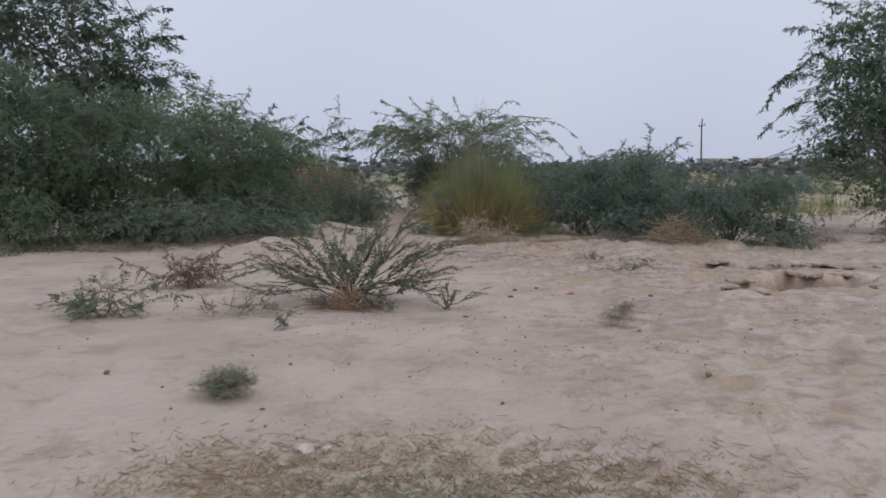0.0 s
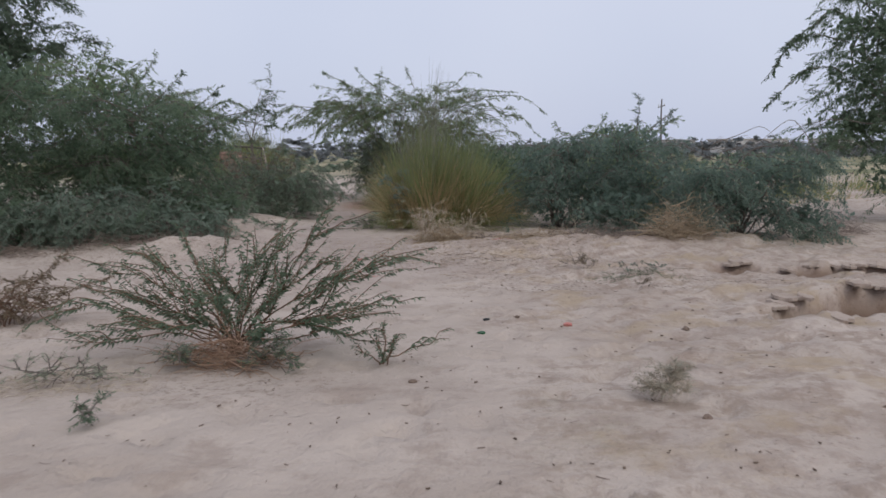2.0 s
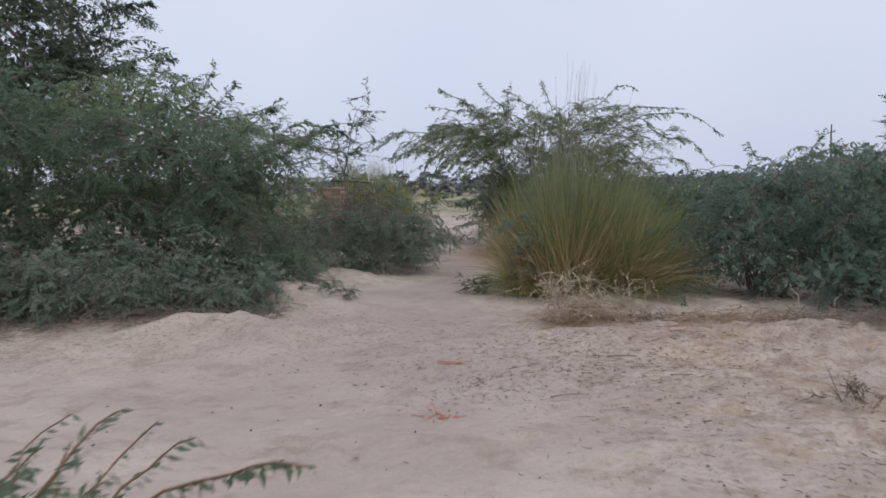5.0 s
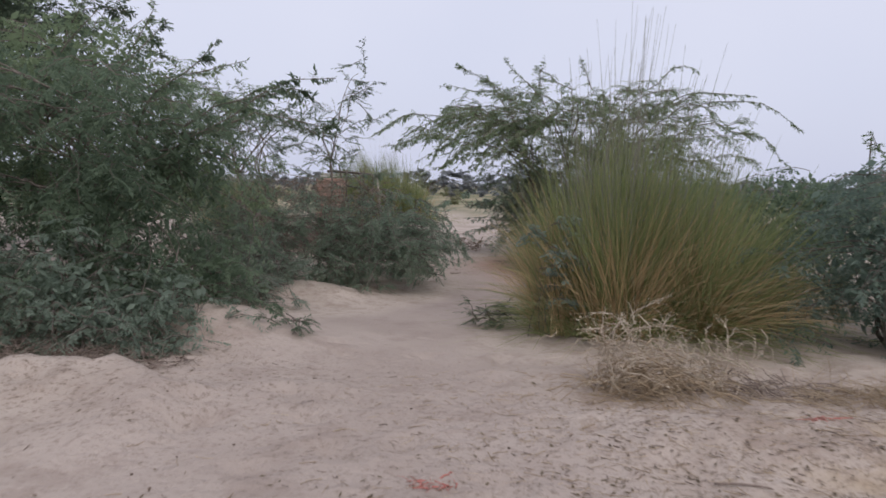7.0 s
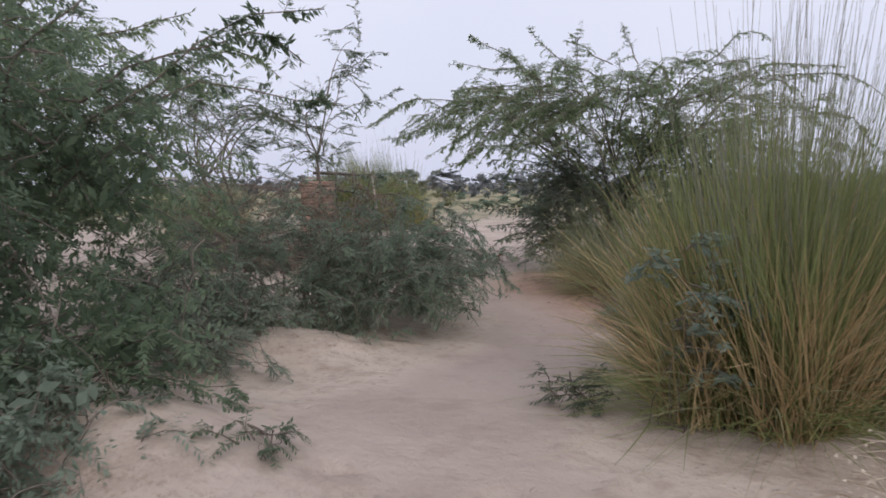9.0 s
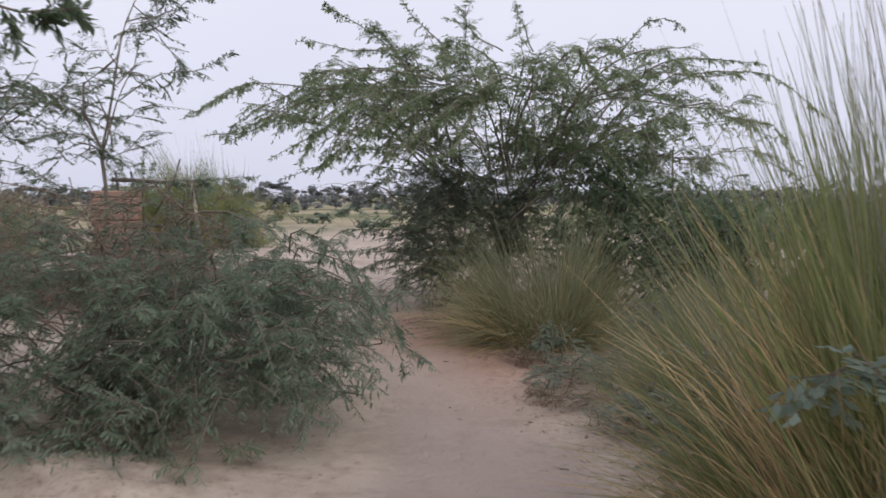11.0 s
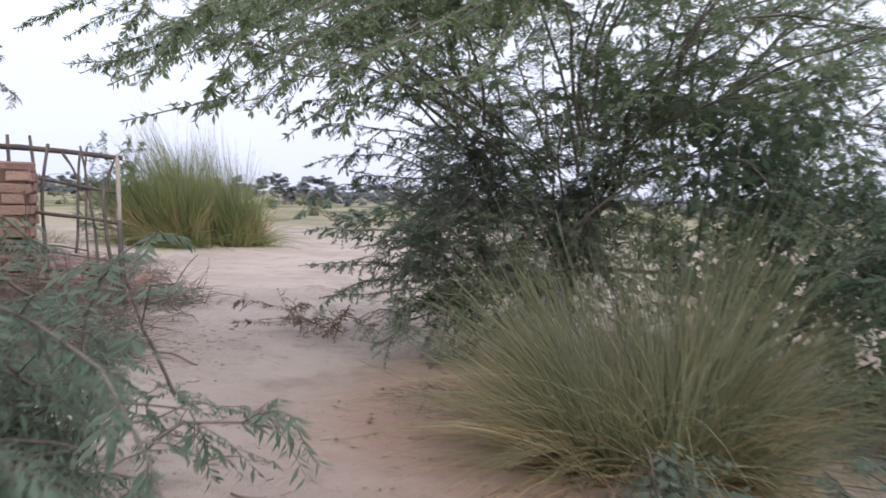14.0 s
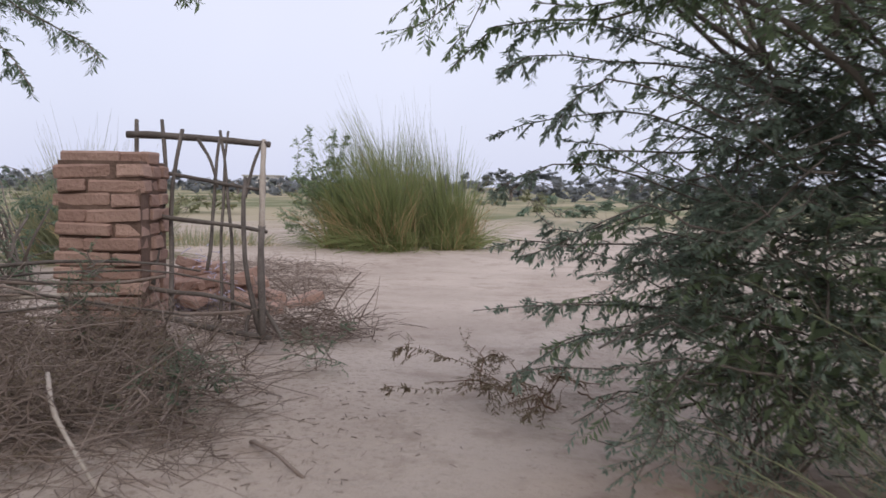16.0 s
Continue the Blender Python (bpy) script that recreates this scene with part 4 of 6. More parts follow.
bush("umbrella_thorn_tree", (0.05, 20.5), [
    (0.7, 0.0, 1.5, 1.1, 0.9, 0.42), (0.25, -0.45, 1.6, 0.9, 0.7, 0.32), (1.6, 0.2, 1.4, 0.9, 0.7, 0.42), (1.3, -0.7, 1.7, 0.7, 0.5, 0.4), (0.4, -0.5, 2.1, 1.1, 0.8, 0.36),
    (0.1, 0, 0.75, 0.75, 0.65, 0.6), (-0.5, -0.2, 0.5, 0.55, 0.55, 0.45), (0.9, 0.4, 0.7, 0.8, 0.6, 0.6)],
     "umbrella-shaped thorn tree with arching leafy branches", "tree", LEAF_GREEN, 20, 2300, 15, 0.042, 0.0115, 0.2, 0.3, stems=9, stem_r=0.018, trunk=((0.15, 0, 0.55), 0.05), skin=0.6, fan=6, core=1200, arches=umbrella_arches(), bough=7.0, arch_r=0.011,
     shoots=[((-0.8, 0, 2.2), (-1.6, -0.3, 2.85), (0, 0, 0.05)), ((-1.5, 0, 2.0), (-2.85, -0.2, 1.8), (0, 0, 0.2)), ((-1.0, 0, 2.0), (-2.5, -0.4, 1.55), (0, 0, 0.25)), ((1.8, 0, 2.2), (3.4, 0, 1.9), (0, 0, 0.25)), ((2.0, 0, 2.0), (3.3, 0.2, 1.4), (0, 0, 0.3)),
             ((0.4, 0, 2.5), (0.2, 0, 3.0), (0, 0, 0)), ((1.0, 0, 2.4), (1.9, 0, 2.75), (0, 0, 0.05)), ((-0.4, 0, 2.4), (-0.9, -0.2, 2.95), (0, 0, 0.08)), ((1.5, 0, 2.3), (2.7, -0.1, 2.4), (0, 0, 0.15)), ((0.1, 0, 2.5), (-0.5, 0, 2.8), (0, 0, 0.05)), ((-0.5, 0, 2.2), (-1.9, 0, 2.55), (0, 0, 0.12)),
             ((-0.3, -0.6, 2.0), (-1.25, -1.9, 1.5), (0, 0, 0.2)), ((0.0, -0.6, 2.1), (-0.6, -2.0, 1.9), (0, 0, 0.2)), ((0.4, -0.6, 2.1), (0.5, -2.1, 1.95), (0, 0, 0.2)), ((-0.6, 0, 2.0), (-1.9, -1.3, 1.56), (0, 0, 0.2)), ((-0.6, 0, 2.0), (-2.4, -1.0, 1.5), (0, 0, 0.22)), ((-0.8, -0.2, 2.1), (-2.3, -1.0, 1.62), (0, 0, 0.15)), ((-0.9, -0.1, 2.0), (-2.65, -0.6, 1.6), (0, 0, 0.25)), ((-0.5, -0.4, 2.1), (-2.0, -1.5, 1.6), (0, 0, 0.2)), ((-0.3, -0.6, 2.1), (-1.6, -1.75, 1.62), (0, 0, 0.15)), ((-1.0, -0.2, 2.1), (-2.75, -0.9, 1.72), (0, 0, 0.15)), ((-0.2, -0.5, 1.9), (-1.1, -1.5, 1.6), (0, 0, 0.15)), ((-0.4, -0.3, 1.8), (-1.7, -0.8, 1.6), (0, 0, 0.18)),
             ((-0.6, -0.7, 2.05), (-1.78, -2.05, 1.2), (0, 0, 0.16)), ((-0.5, -0.6, 2.0), (-1.52, -2.1, 1.2), (0, 0, 0.16)), ((-0.3, -0.7, 2.0), (-1.36, -2.0, 1.25), (0, 0, 0.16)), ((-0.2, -0.5, 2.0), (-1.22, -2.06, 1.16), (0, 0, 0.16)), ((-0.1, -0.7, 2.0), (-1.04, -2.0, 1.17), (0, 0, 0.16)), ((0.0, -0.7, 2.05), (-0.95, -2.05, 1.26), (0, 0, 0.16)), ((-0.6, -0.5, 2.1), (-1.9, -1.9, 1.34), (0, 0, 0.16)), ((-0.4, -0.6, 2.1), (-1.62, -2.3, 1.3), (0, 0, 0.16)), ((-0.3, -0.7, 2.1), (-1.4, -2.3, 1.32), (0, 0, 0.16)), ((0.1, -0.8, 2.1), (-1.1, -2.3, 1.34), (0, 0, 0.16)), ((0.2, -0.8, 2.1), (-0.75, -2.1, 1.36), (0, 0, 0.16)), ((-0.2, -0.4, 2.0), (-1.45, -1.7, 1.42), (0, 0, 0.16)), ((0.0, -0.6, 2.0), (-1.15, -1.75, 1.36), (0, 0, 0.16)),
             ((0, 0, 1.2), (-1.65, 0.1, 1.4), (0, 0, 0.2)), ((0, -0.1, 1.1), (-1.3, -0.2, 1.55), (0, 0, 0.12)), ((0, 0, 0.7), (-1.15, -0.1, 0.75), (0, 0, 0.12)), ((0, 0, 0.5), (-1.3, 0.1, 0.35), (0, 0, 0.15)), ((0, 0, 0.9), (-1.2, 0.2, 1.05), (0, 0, 0.1)), ((-0.1, 0, 0.9), (-0.95, -0.1, 1.3), (0, 0, 0.05))])
bush("thorn_shrub", (-0.45, 20.4), [(-0.1, -0.1, 0.4, 0.5, 0.42, 0.4), (0.15, 0, 0.9, 0.5, 0.45, 0.5), (0.55, 0, 0.5, 0.5, 0.5, 0.5), (0.75, 0.05, 1.05, 0.5, 0.45, 0.55), (-0.15, 0.05, 0.75, 0.42, 0.4, 0.4), (0.0, 0.1, 1.3, 0.42, 0.4, 0.35)],
     "leafy blue-green thorn shrub under the umbrella tree", "shrub", LEAF_SAGE, 21, 2600, 22, 0.030, 0.0088, 0.2, 0.3, stems=10, stem_r=0.012, fan=8, skin=0.45,
     shoots=[((-0.1, 0, 0.4), (-0.85, -0.1, 0.3), (0, 0, 0.1)), ((0, 0, 0.6), (-0.75, 0.1, 0.75), (0, 0, 0.05)), ((0, 0, 0.8), (-0.7, -0.1, 1.1), (0, 0, 0.05)), ((0.1, 0, 1.2), (-0.6, 0.1, 1.5), (0, 0, 0.08)), ((0.2, 0, 1.5), (-0.5, -0.1, 1.75), (0, 0, 0.08)),
             ((0.00, 0.00, 0.50), (-0.95, -0.25, 0.55), (0, 0, 0.08)), ((0.00, 0.10, 0.70), (-1.00, 0.15, 0.72), (0, 0, 0.08)), ((0.00, -0.10, 0.80), (-0.95, -0.05, 0.92), (0, 0, 0.08)), ((0.00, 0.05, 1.00), (-1.00, 0.10, 1.12), (0, 0, 0.08)), ((0.10, 0.00, 1.20), (-0.90, -0.20, 1.30), (0, 0, 0.08)), ((0.10, 0.10, 1.30), (-0.95, 0.20, 1.45), (0, 0, 0.08)), ((0.00, -0.20, 0.40), (-0.80, -0.45, 0.40), (0, 0, 0.06)), ((0.00, -0.20, 0.70), (-0.75, -0.50, 0.75), (0, 0, 0.06)), ((0.10, -0.20, 1.00), (-0.70, -0.45, 1.10), (0, 0, 0.06)), ((0.10, 0.00, 0.90), (-0.85, 0.35, 0.85), (0, 0, 0.06)), ((0.10, 0.10, 0.60), (-0.90, 0.40, 0.50), (0, 0, 0.06)), ((0.20, 0.00, 1.50), (-0.85, 0.00, 1.65), (0, 0, 0.08))])
bush("thorn_shrub", (1.0, 19.7), [(0, 0, 0.6, 0.7, 0.5, 0.6), (0.1, 0.2, 1.2, 0.7, 0.5, 0.5), (0.8, 0.2, 0.7, 0.8, 0.6, 0.7)],
     "grey-green thorn shrub filling the space under the tree", "shrub", LEAF_GREY, 22, 1500, 15, 0.045, 0.013, 0.25, 0.35, fine=False, core=1500)
bush("thorn_shrub", (1.45, 18.9), [(0, 0, 0.5, 0.6, 0.5, 0.5), (0.4, 0.2, 0.9, 0.6, 0.5, 0.45)], "grey-green thorn shrub among the grass clumps", "shrub", LEAF_GREY, 26, 900, 18, 0.04, 0.011, 0.22, 0.35, stems=10, stem_r=0.012, fine=False, core=1200)
tussock("reed_grass", (1.25, 17.4), "mid-high clump of thin grass among the weeds", 0.3, 1.0, 1500, 58, REED_FAR, 0.65, (-0.08, 0), 30, 1.1, 0.3, 0.003, stray=100, stray_h=(0.6, 0.95))
# shrubs beyond the tall reed grass
for k, (at, lobes, mat, label, shoots) in enumerate([
    ((2.55, 14.5), [(0, 0, 0.6, 0.95, 0.8, 0.6), (0.1, 0.1, 1.1, 0.8, 0.6, 0.42), (0.7, -0.5, 0.4, 0.7, 0.5, 0.42)], LEAF_BLUE, "blue-green thorn shrub beside the reed grass", []),
    ((3.5, 14.1), [(0, 0, 0.65, 1.1, 0.8, 0.62), (0.1, 0.2, 1.2, 0.9, 0.7, 0.42), (-0.3, -0.9, 0.35, 1.0, 0.6, 0.36)], LEAF_BLUE, "wide blue-green thorn shrub with layered feathery branches", [((0.1, 0, 1.4), (0.12, 0, 1.95), (0, 0, 0)), ((0.2, 0, 1.35), (0.7, 0, 1.72), (0, 0, 0.04))]),
    ((4.55, 12.6), [(0, 0, 0.5, 1.1, 0.7, 0.5), (-0.5, -0.1, 0.75, 0.8, 0.6, 0.4), (0.4, 0, 0.85, 0.7, 0.6, 0.35), (0.6, -0.4, 0.28, 0.8, 0.4, 0.28)], LEAF_BLUE, "round blue-green thorn shrub on the sand", []),
    ((3.6, 15.8), [(0, 0, 0.8, 1.4, 0.8, 0.8), (0.2, 0, 1.35, 1.0, 0.7, 0.35)], LEAF_GREEN, "green thorn shrub with bare shoots on top", [((-0.3, 0, 1.3), (0.0, 0, 1.8), (0, 0, 0)), ((0.6, 0, 1.3), (1.3, 0, 1.65), (0, 0, 0.05)), ((-0.5, 0, 1.3), (-0.9, 0, 1.65), (0, 0, 0))]),
    ((6.0, 16.8), [(0, 0, 0.6, 1.5, 0.8, 0.6), (0.8, 0, 0.8, 0.9, 0.6, 0.5)], LEAF_GREEN, "low green thorn shrub beyond the open ground", []),
    ((2.0, 16.2), [(0, 0, 0.7, 1.2, 0.7, 0.7), (0.3, 0.2, 1.0, 0.8, 0.6, 0.5)], LEAF_GREY, "grey-green thorn shrub behind the reed grass", []),
    ((3.2, 18.4), [(0, 0, 0.6, 1.3, 0.8, 0.65), (0, 0, 1.1, 1.1, 0.7, 0.4)], LEAF_GREY, "grey-green thorn shrub behind the reed grass", []),
    ((2.1, 18.2), [(0, 0, 0.45, 0.8, 0.7, 0.5), (0, 0.1, 0.95, 0.7, 0.6, 0.4)], LEAF_GREY, "grey-green thorn shrub behind the reed grass", []),
]):
    bush("thorn_shrub", at, lobes, label, "shrub", mat, 40 + k, 1050 if k < 4 else 650, 13, 0.046, 0.014, 0.28, 0.45, shoots=shoots, group="shrubs beyond the reeds", fine=False, core=1500 if k < 4 else 900, arches=drooping(60 + k, 16, (0, 0, 0), 1.15, 0.95, 1.35) if k < 3 else (), bough=4.5, arch_r=0.007)
bush("thorn_tree", (8.4, 14.6), [(0, 0, 2.2, 2.0, 1.4, 0.8), (-0.8, -0.2, 3.0, 1.4, 1.2, 0.7), (-1.3, -0.2, 1.5, 1.1, 0.9, 0.5), (0.5, 0, 4.0, 1.8, 1.4, 0.8), (-1.0, 0, 3.7, 0.9, 0.8, 0.5), (0, 0, 0.9, 1.4, 0.9, 0.7), (-0.6, -0.2, 2.3, 1.5, 1.1, 0.8)],
     "tall green thorn tree with feathery drooping branches", "tree", LEAF_GREY, 23, 4300, 15, 0.06, 0.019, 0.34, 0.4, fan=7, fine=False, core=3500, stems=26, stem_r=0.035, trunk=((-0.1, 0, 1.2), 0.09), skin=0.42,
     shoots=[((-1.2, 0, 3.0), (-2.6, -0.2, 2.6), (0, 0, 0.3)), ((-1.2, 0, 3.4), (-2.3, 0, 3.7), (0, 0, 0.1)), ((-1.4, 0, 2.3), (-2.7, -0.1, 1.8), (0, 0, 0.3)), ((-1.4, 0, 2.8), (-2.7, 0, 2.2), (0, 0, 0.3)), ((-1.0, 0, 3.9), (-2.0, 0, 4.4), (0, 0, 0.05))])

# ---- tall reed grass ----
tussock("reed_grass", (0.5, 14.45), "big clump of tall olive reed grass with straw at its foot", 0.46, 1.78, 4400, 51, REED, 0.27, (0.03, 0), 320, 1.5, 0.9, 0.0034, stray=300, skirt=(0.3, 0.6), stray_h=(0.45, 0.74), tufts=34)
tussock("reed_grass", (1.05, 14.55), "lower drooping clump of olive reed grass with yellowed blades", 0.44, 1.45, 2600, 59, REED, 0.62, (0.12, -0.04), 40, 1.1, 1.0, 0.0034, stray=260, skirt=(0.45, 0.8), stray_h=(0.5, 0.85), tufts=24)
tussock("reed_grass", (0.25, 18.75), "mid-high clump of olive-green grass arching over the path", 0.34, 1.36, 2000, 52, REED_FAR, 0.85, (-0.12, -0.05), 60, 1.05, 0.5, 0.0026, stray=760, stray_h=(0.65, 1.1))
tussock("reed_grass", (0.95, 16.6), "mid-high clump of thin grass leaning over the path", 0.42, 1.15, 2000, 57, REED_FAR, 0.75, (-0.22, 0), 40, 1.1, 0.35, 0.0024, stray=420, stray_h=(0.6, 1.0))
tussock("reed_grass", (-4.85, 29.8), "big wind-blown clump of tall reed grass", 0.95, 2.35, 4300, 53, REED, 0.34, (-0.15, 0), 300, 1.3, 0.25, 0.006, tufts=16)
tussock("reed_grass", (-7.3, 25.6), "tall reed grass behind the brick pillar", 0.6, 1.5, 2600, 54, REED_FAR, 0.45, (-0.05, 0), 180, 1.3, 0.2, 0.006)
tussock("reed_grass", (4.3, 16.9), "clump of olive reed grass among the shrubs", 0.35, 1.5, 2000, 56, REED, 0.5, (0, 0), 60, 1.15, 0.2, 0.005)
bush("feathery_shrub", (-6.05, 29.5), [(0, 0, 0.6, 0.7, 0.6, 0.6), (0.3, 0, 1.0, 0.5, 0.4, 0.4)], "grey-green shrub with upright shoots beside the reed grass", "shrub", LEAF_GREEN, 191, 700, 14, 0.06, 0.018, 0.3, 0.1, stems=10, stem_r=0.015, fine=False, up=0.6,
     shoots=[((dx * 0.4, 0, 0.6), (dx, 0, h), (0, 0, 0)) for dx, h in ((-0.55, 1.75), (-0.35, 1.95), (-0.1, 1.7), (0.1, 1.9), (0.35, 1.8))])
bush("thorn_shrub", (-6.2, 23.3), [(0, 0, 0.55, 1.0, 0.7, 0.6), (-0.9, 0.3, 0.6, 0.9, 0.7, 0.6)], "grey-green shrub behind the brick pillar", "shrub", LEAF_GREY, 61, 700, 14, 0.05, 0.017, 0.28, 0.35, fine=False)
bush("thorn_branch_tree", (-5.1, 20.9), [(-0.3, 0, 2.3, 0.9, 0.8, 0.45), (0.6, 0, 2.1, 0.7, 0.6, 0.3), (-0.9, 0, 1.8, 0.9, 0.8, 0.5)], "thorn tree whose leafy branches reach over the brushwood", "tree", LEAF_GREY, 62, 900, 18, 0.042, 0.010, 0.24, 0.3, stems=14, stem_r=0.018, trunk=((-0.2, 0, 1.2), 0.045), fan=7,
     shoots=[((0.3, 0, 2.1), (1.75, -0.2, 1.75), (0, 0, 0.15)), ((0.3, 0, 1.9), (1.8, -0.1, 1.5), (0, 0, 0.18)), ((0.2, 0, 1.8), (1.6, -0.3, 1.35), (0, 0, 0.15)), ((0.2, 0, 2.0), (1.5, 0.2, 1.9), (0, 0, 0.1))])

# ---- small shrubs on the open sand ----
def sapling(name, at, ends, label, category, leaf_mat, seed, leaf=0.044, width=0.0135, gap=0.017, stem_r=0.005, forks=8, fork=0.36):
    """A young thorn shrub: bowed stems from one foot, forked, with narrow leaves hanging in two ranks along each."""
    r = rng_of(seed)
    ob = thing(name, (at[0], at[1], ground_z(at[0], at[1])), label, category)
    lines = []
    for end in ends:
        end = np.array(end, float)
        span = np.linalg.norm(end)
        level_off = 1 - end[2] / span
        foot = (0.16 * end[0] * level_off, 0.16 * end[1] * level_off, -0.01 + 0.62 * end[2] * level_off)
        line = curve_pts(foot, end, (0, 0, span * r.uniform(-0.02, 0.07)), r, 9, 0.045)
        stem = curve_pts((r.normal(0, 0.02), r.normal(0, 0.02), -0.02), foot, (0, 0, 0), r, 9, 0.05)
        v, f = joined([tubes(stem[None], np.full((1, 9), stem_r), 5), tubes(line[None], np.linspace(1.0, 0.3, 9)[None] * stem_r, 5)])
        put("branch", mesh_of("branch", v, f, [TWIG_RED], smooth=True), ob)
        lines.append((line, 0.2))
        for _ in range(forks):
            i = int(r.integers(2, 7))
            ahead = unit(line[i + 1] - line[i])
            level = unit(np.cross(ahead, np.array([0, 0, 1.0]))) * r.choice([-1.0, 1.0])
            tip = line[i] + unit(ahead + level * r.uniform(0.3, 0.9) + np.array([0, 0, r.uniform(-0.1, 0.35)])) * fork * span * r.uniform(0.6, 1.2)
            tip[2] = max(tip[2], 0.05)
            lines.append((curve_pts(line[i], tip, (0, 0, 0.02), r, 9, 0.04), 0.05))
    chunks, leaves = [], []
    for line, first in lines:
        span = np.linalg.norm(np.diff(line, axis=0), axis=1).sum()
        chunks.append(tubes(line[None], np.linspace(0.6, 0.3, 9)[None] * stem_r, 4))
        m = max(6, int(span * (1 - first) / gap)) * 2
        t = (np.linspace(first, 1.0, m) * 8).clip(0, 7.999)
        i = t.astype(int)
        q = line[i] + (line[i + 1] - line[i]) * (t - i)[:, None]
        ahead = unit(line[i + 1] - line[i])
        level = unit(np.cross(ahead, np.array([0, 0, 1.0]) + r.normal(0, 0.2, (m, 3)))) * np.where(np.arange(m) % 2, 1.0, -1.0)[:, None]
        d = unit(level * r.uniform(0.3, 0.9, (m, 1)) + ahead * r.uniform(0.3, 0.8, (m, 1)) + DOWN * r.uniform(0.1, 0.9, (m, 1)) + r.normal(0, 0.12, (m, 3)))
        size = r.uniform(0.6, 1.2, m) * (1.1 - 0.5 * t / 8)
        q[:, 2] = np.maximum(q[:, 2], 0.02)
        leaves.append(leaf_quads(q, d, unit(np.cross(d, ahead + r.normal(0, 0.3, (m, 3)))), leaf * size, width * size))
    n = sum(len(f) for _, f in chunks)
    v, f = joined(chunks + leaves)
    put("foliage", mesh_of("foliage", v, f, [TWIG_RED, leaf_mat], np.arange(len(f)) >= n), ob, kind="stuff")
    return ob


sapling("young_shrub", (-0.80, 6.85), [(0.54, -0.1, 0.80), (0.68, 0.1, 0.70), (1.0, -0.05, 0.58), (1.02, 0.25, 0.44), (0.93, -0.2, 0.36), (0.78, -0.3, 0.24), (0.92, 0.1, 0.20), (0.3, 0.3, 0.72), (0.15, -0.15, 0.74), (-0.05, 0.2, 0.70), (-0.28, 0.0, 0.68), (-0.45, -0.2, 0.62), (-0.6, 0.25, 0.58), (-0.72, -0.05, 0.52), (-0.95, 0.1, 0.44), (-0.9, -0.25, 0.28), (-1.0, -0.1, 0.14), (-0.8, 0.35, 0.22), (-0.5, -0.45, 0.3), (0.0, -0.4, 0.42), (0.3, -0.45, 0.3), (0.45, 0.4, 0.5), (0.1, 0.45, 0.55), (-0.3, 0.45, 0.5), (-0.15, -0.2, 0.55), (0.35, -0.1, 0.6), (-0.55, 0.1, 0.4), (0.6, -0.15, 0.45), (0.15, 0.15, 0.6)],
        "young thorn shrub with low spreading reddish branches", "shrub", LEAF_GREY, 71)
bush("low_tuft", (-0.55, 6.5), [(0, 0, 0.1, 0.2, 0.14, 0.1), (-0.45, -0.05, 0.07, 0.22, 0.15, 0.07)], "soft green weed among the rusty straw", "weed", LEAF_GREY, 193, 150, 14, 0.02, 0.006, 0.1, 0.1, stems=6, stem_r=0.003, fan=5, reach=1.3)
straw_heap("dry_grass_tuft", (-0.80, 6.62), "dry rusty straw at the foot of the young shrub", 0.26, 0.16, 0.2, 300, 72, RUSTY, 0.27, 0.0021, sag=0.15)
straw_heap("dry_growth", (-1.5, 6.25), "trailing grey dry weeds beside the young shrub", 0.4, 0.25, 0.07, 220, 194, STRAW_PALE, 0.16, 0.0016)
bush("weed", (-1.55, 6.2), [(0, 0, 0.06, 0.4, 0.22, 0.06)], "low half-dry grey-green weed beside the young shrub", "weed", LEAF_PALE, 195, 130, 10, 0.018, 0.006, 0.1, 0.05, stems=6, stem_r=0.003, fan=5, reach=1.3)
bush("young_shrub", (-2.5, 7.75), [(0, 0, 0.14, 0.4, 0.3, 0.16)], "low sprawling thorn shrub half withered to brown", "shrub", LEAF_BROWN, 73, 160, 16, 0.035, 0.010, 0.22, 0.1, stems=10, fan=5, reach=1.4, stem_r=0.008, bark=TWIG_RED, skin=0.5,
     shoots=[((0, 0, 0.05), (0.75, 0, 0.35), (0, 0, 0)), ((0, 0, 0.05), (-0.7, 0, 0.3), (0, 0, 0)), ((0, 0, 0.05), (0.4, 0.1, 0.48), (0, 0, 0)), ((0, 0, 0.05), (-0.3, 0, 0.45), (0, 0, 0))])
bush("young_shrub", (-2.6, 6.1), [(-0.1, 0, 0.12, 0.35, 0.25, 0.13)], "small sprawling grey-green shrub on the sand", "shrub", LEAF_GREY, 74, 110, 16, 0.036, 0.010, 0.2, 0.1, stems=9, fan=5, reach=1.4, stem_r=0.008, bark=TWIG_DRY, skin=0.5,
     shoots=[((0, 0, 0.05), (0.6, 0.15, 0.12), (0, 0, 0.03)), ((0, 0, 0.05), (0.15, 0, 0.38), (0, 0, 0)), ((0, 0, 0.05), (-0.45, 0, 0.18), (0, 0, 0)), ((0, 0, 0.05), (0.35, 0.1, 0.3), (0, 0, 0))])
bush("weed", (-1.15, 5.6), [(0, 0, 0.07, 0.06, 0.06, 0.06)], "tiny dark weed on the sand", "weed", LEAF_GREY, 75, 18, 14, 0.025, 0.008, 0.09, 0.1, stems=4, fan=5, reach=1.4, stem_r=0.003)
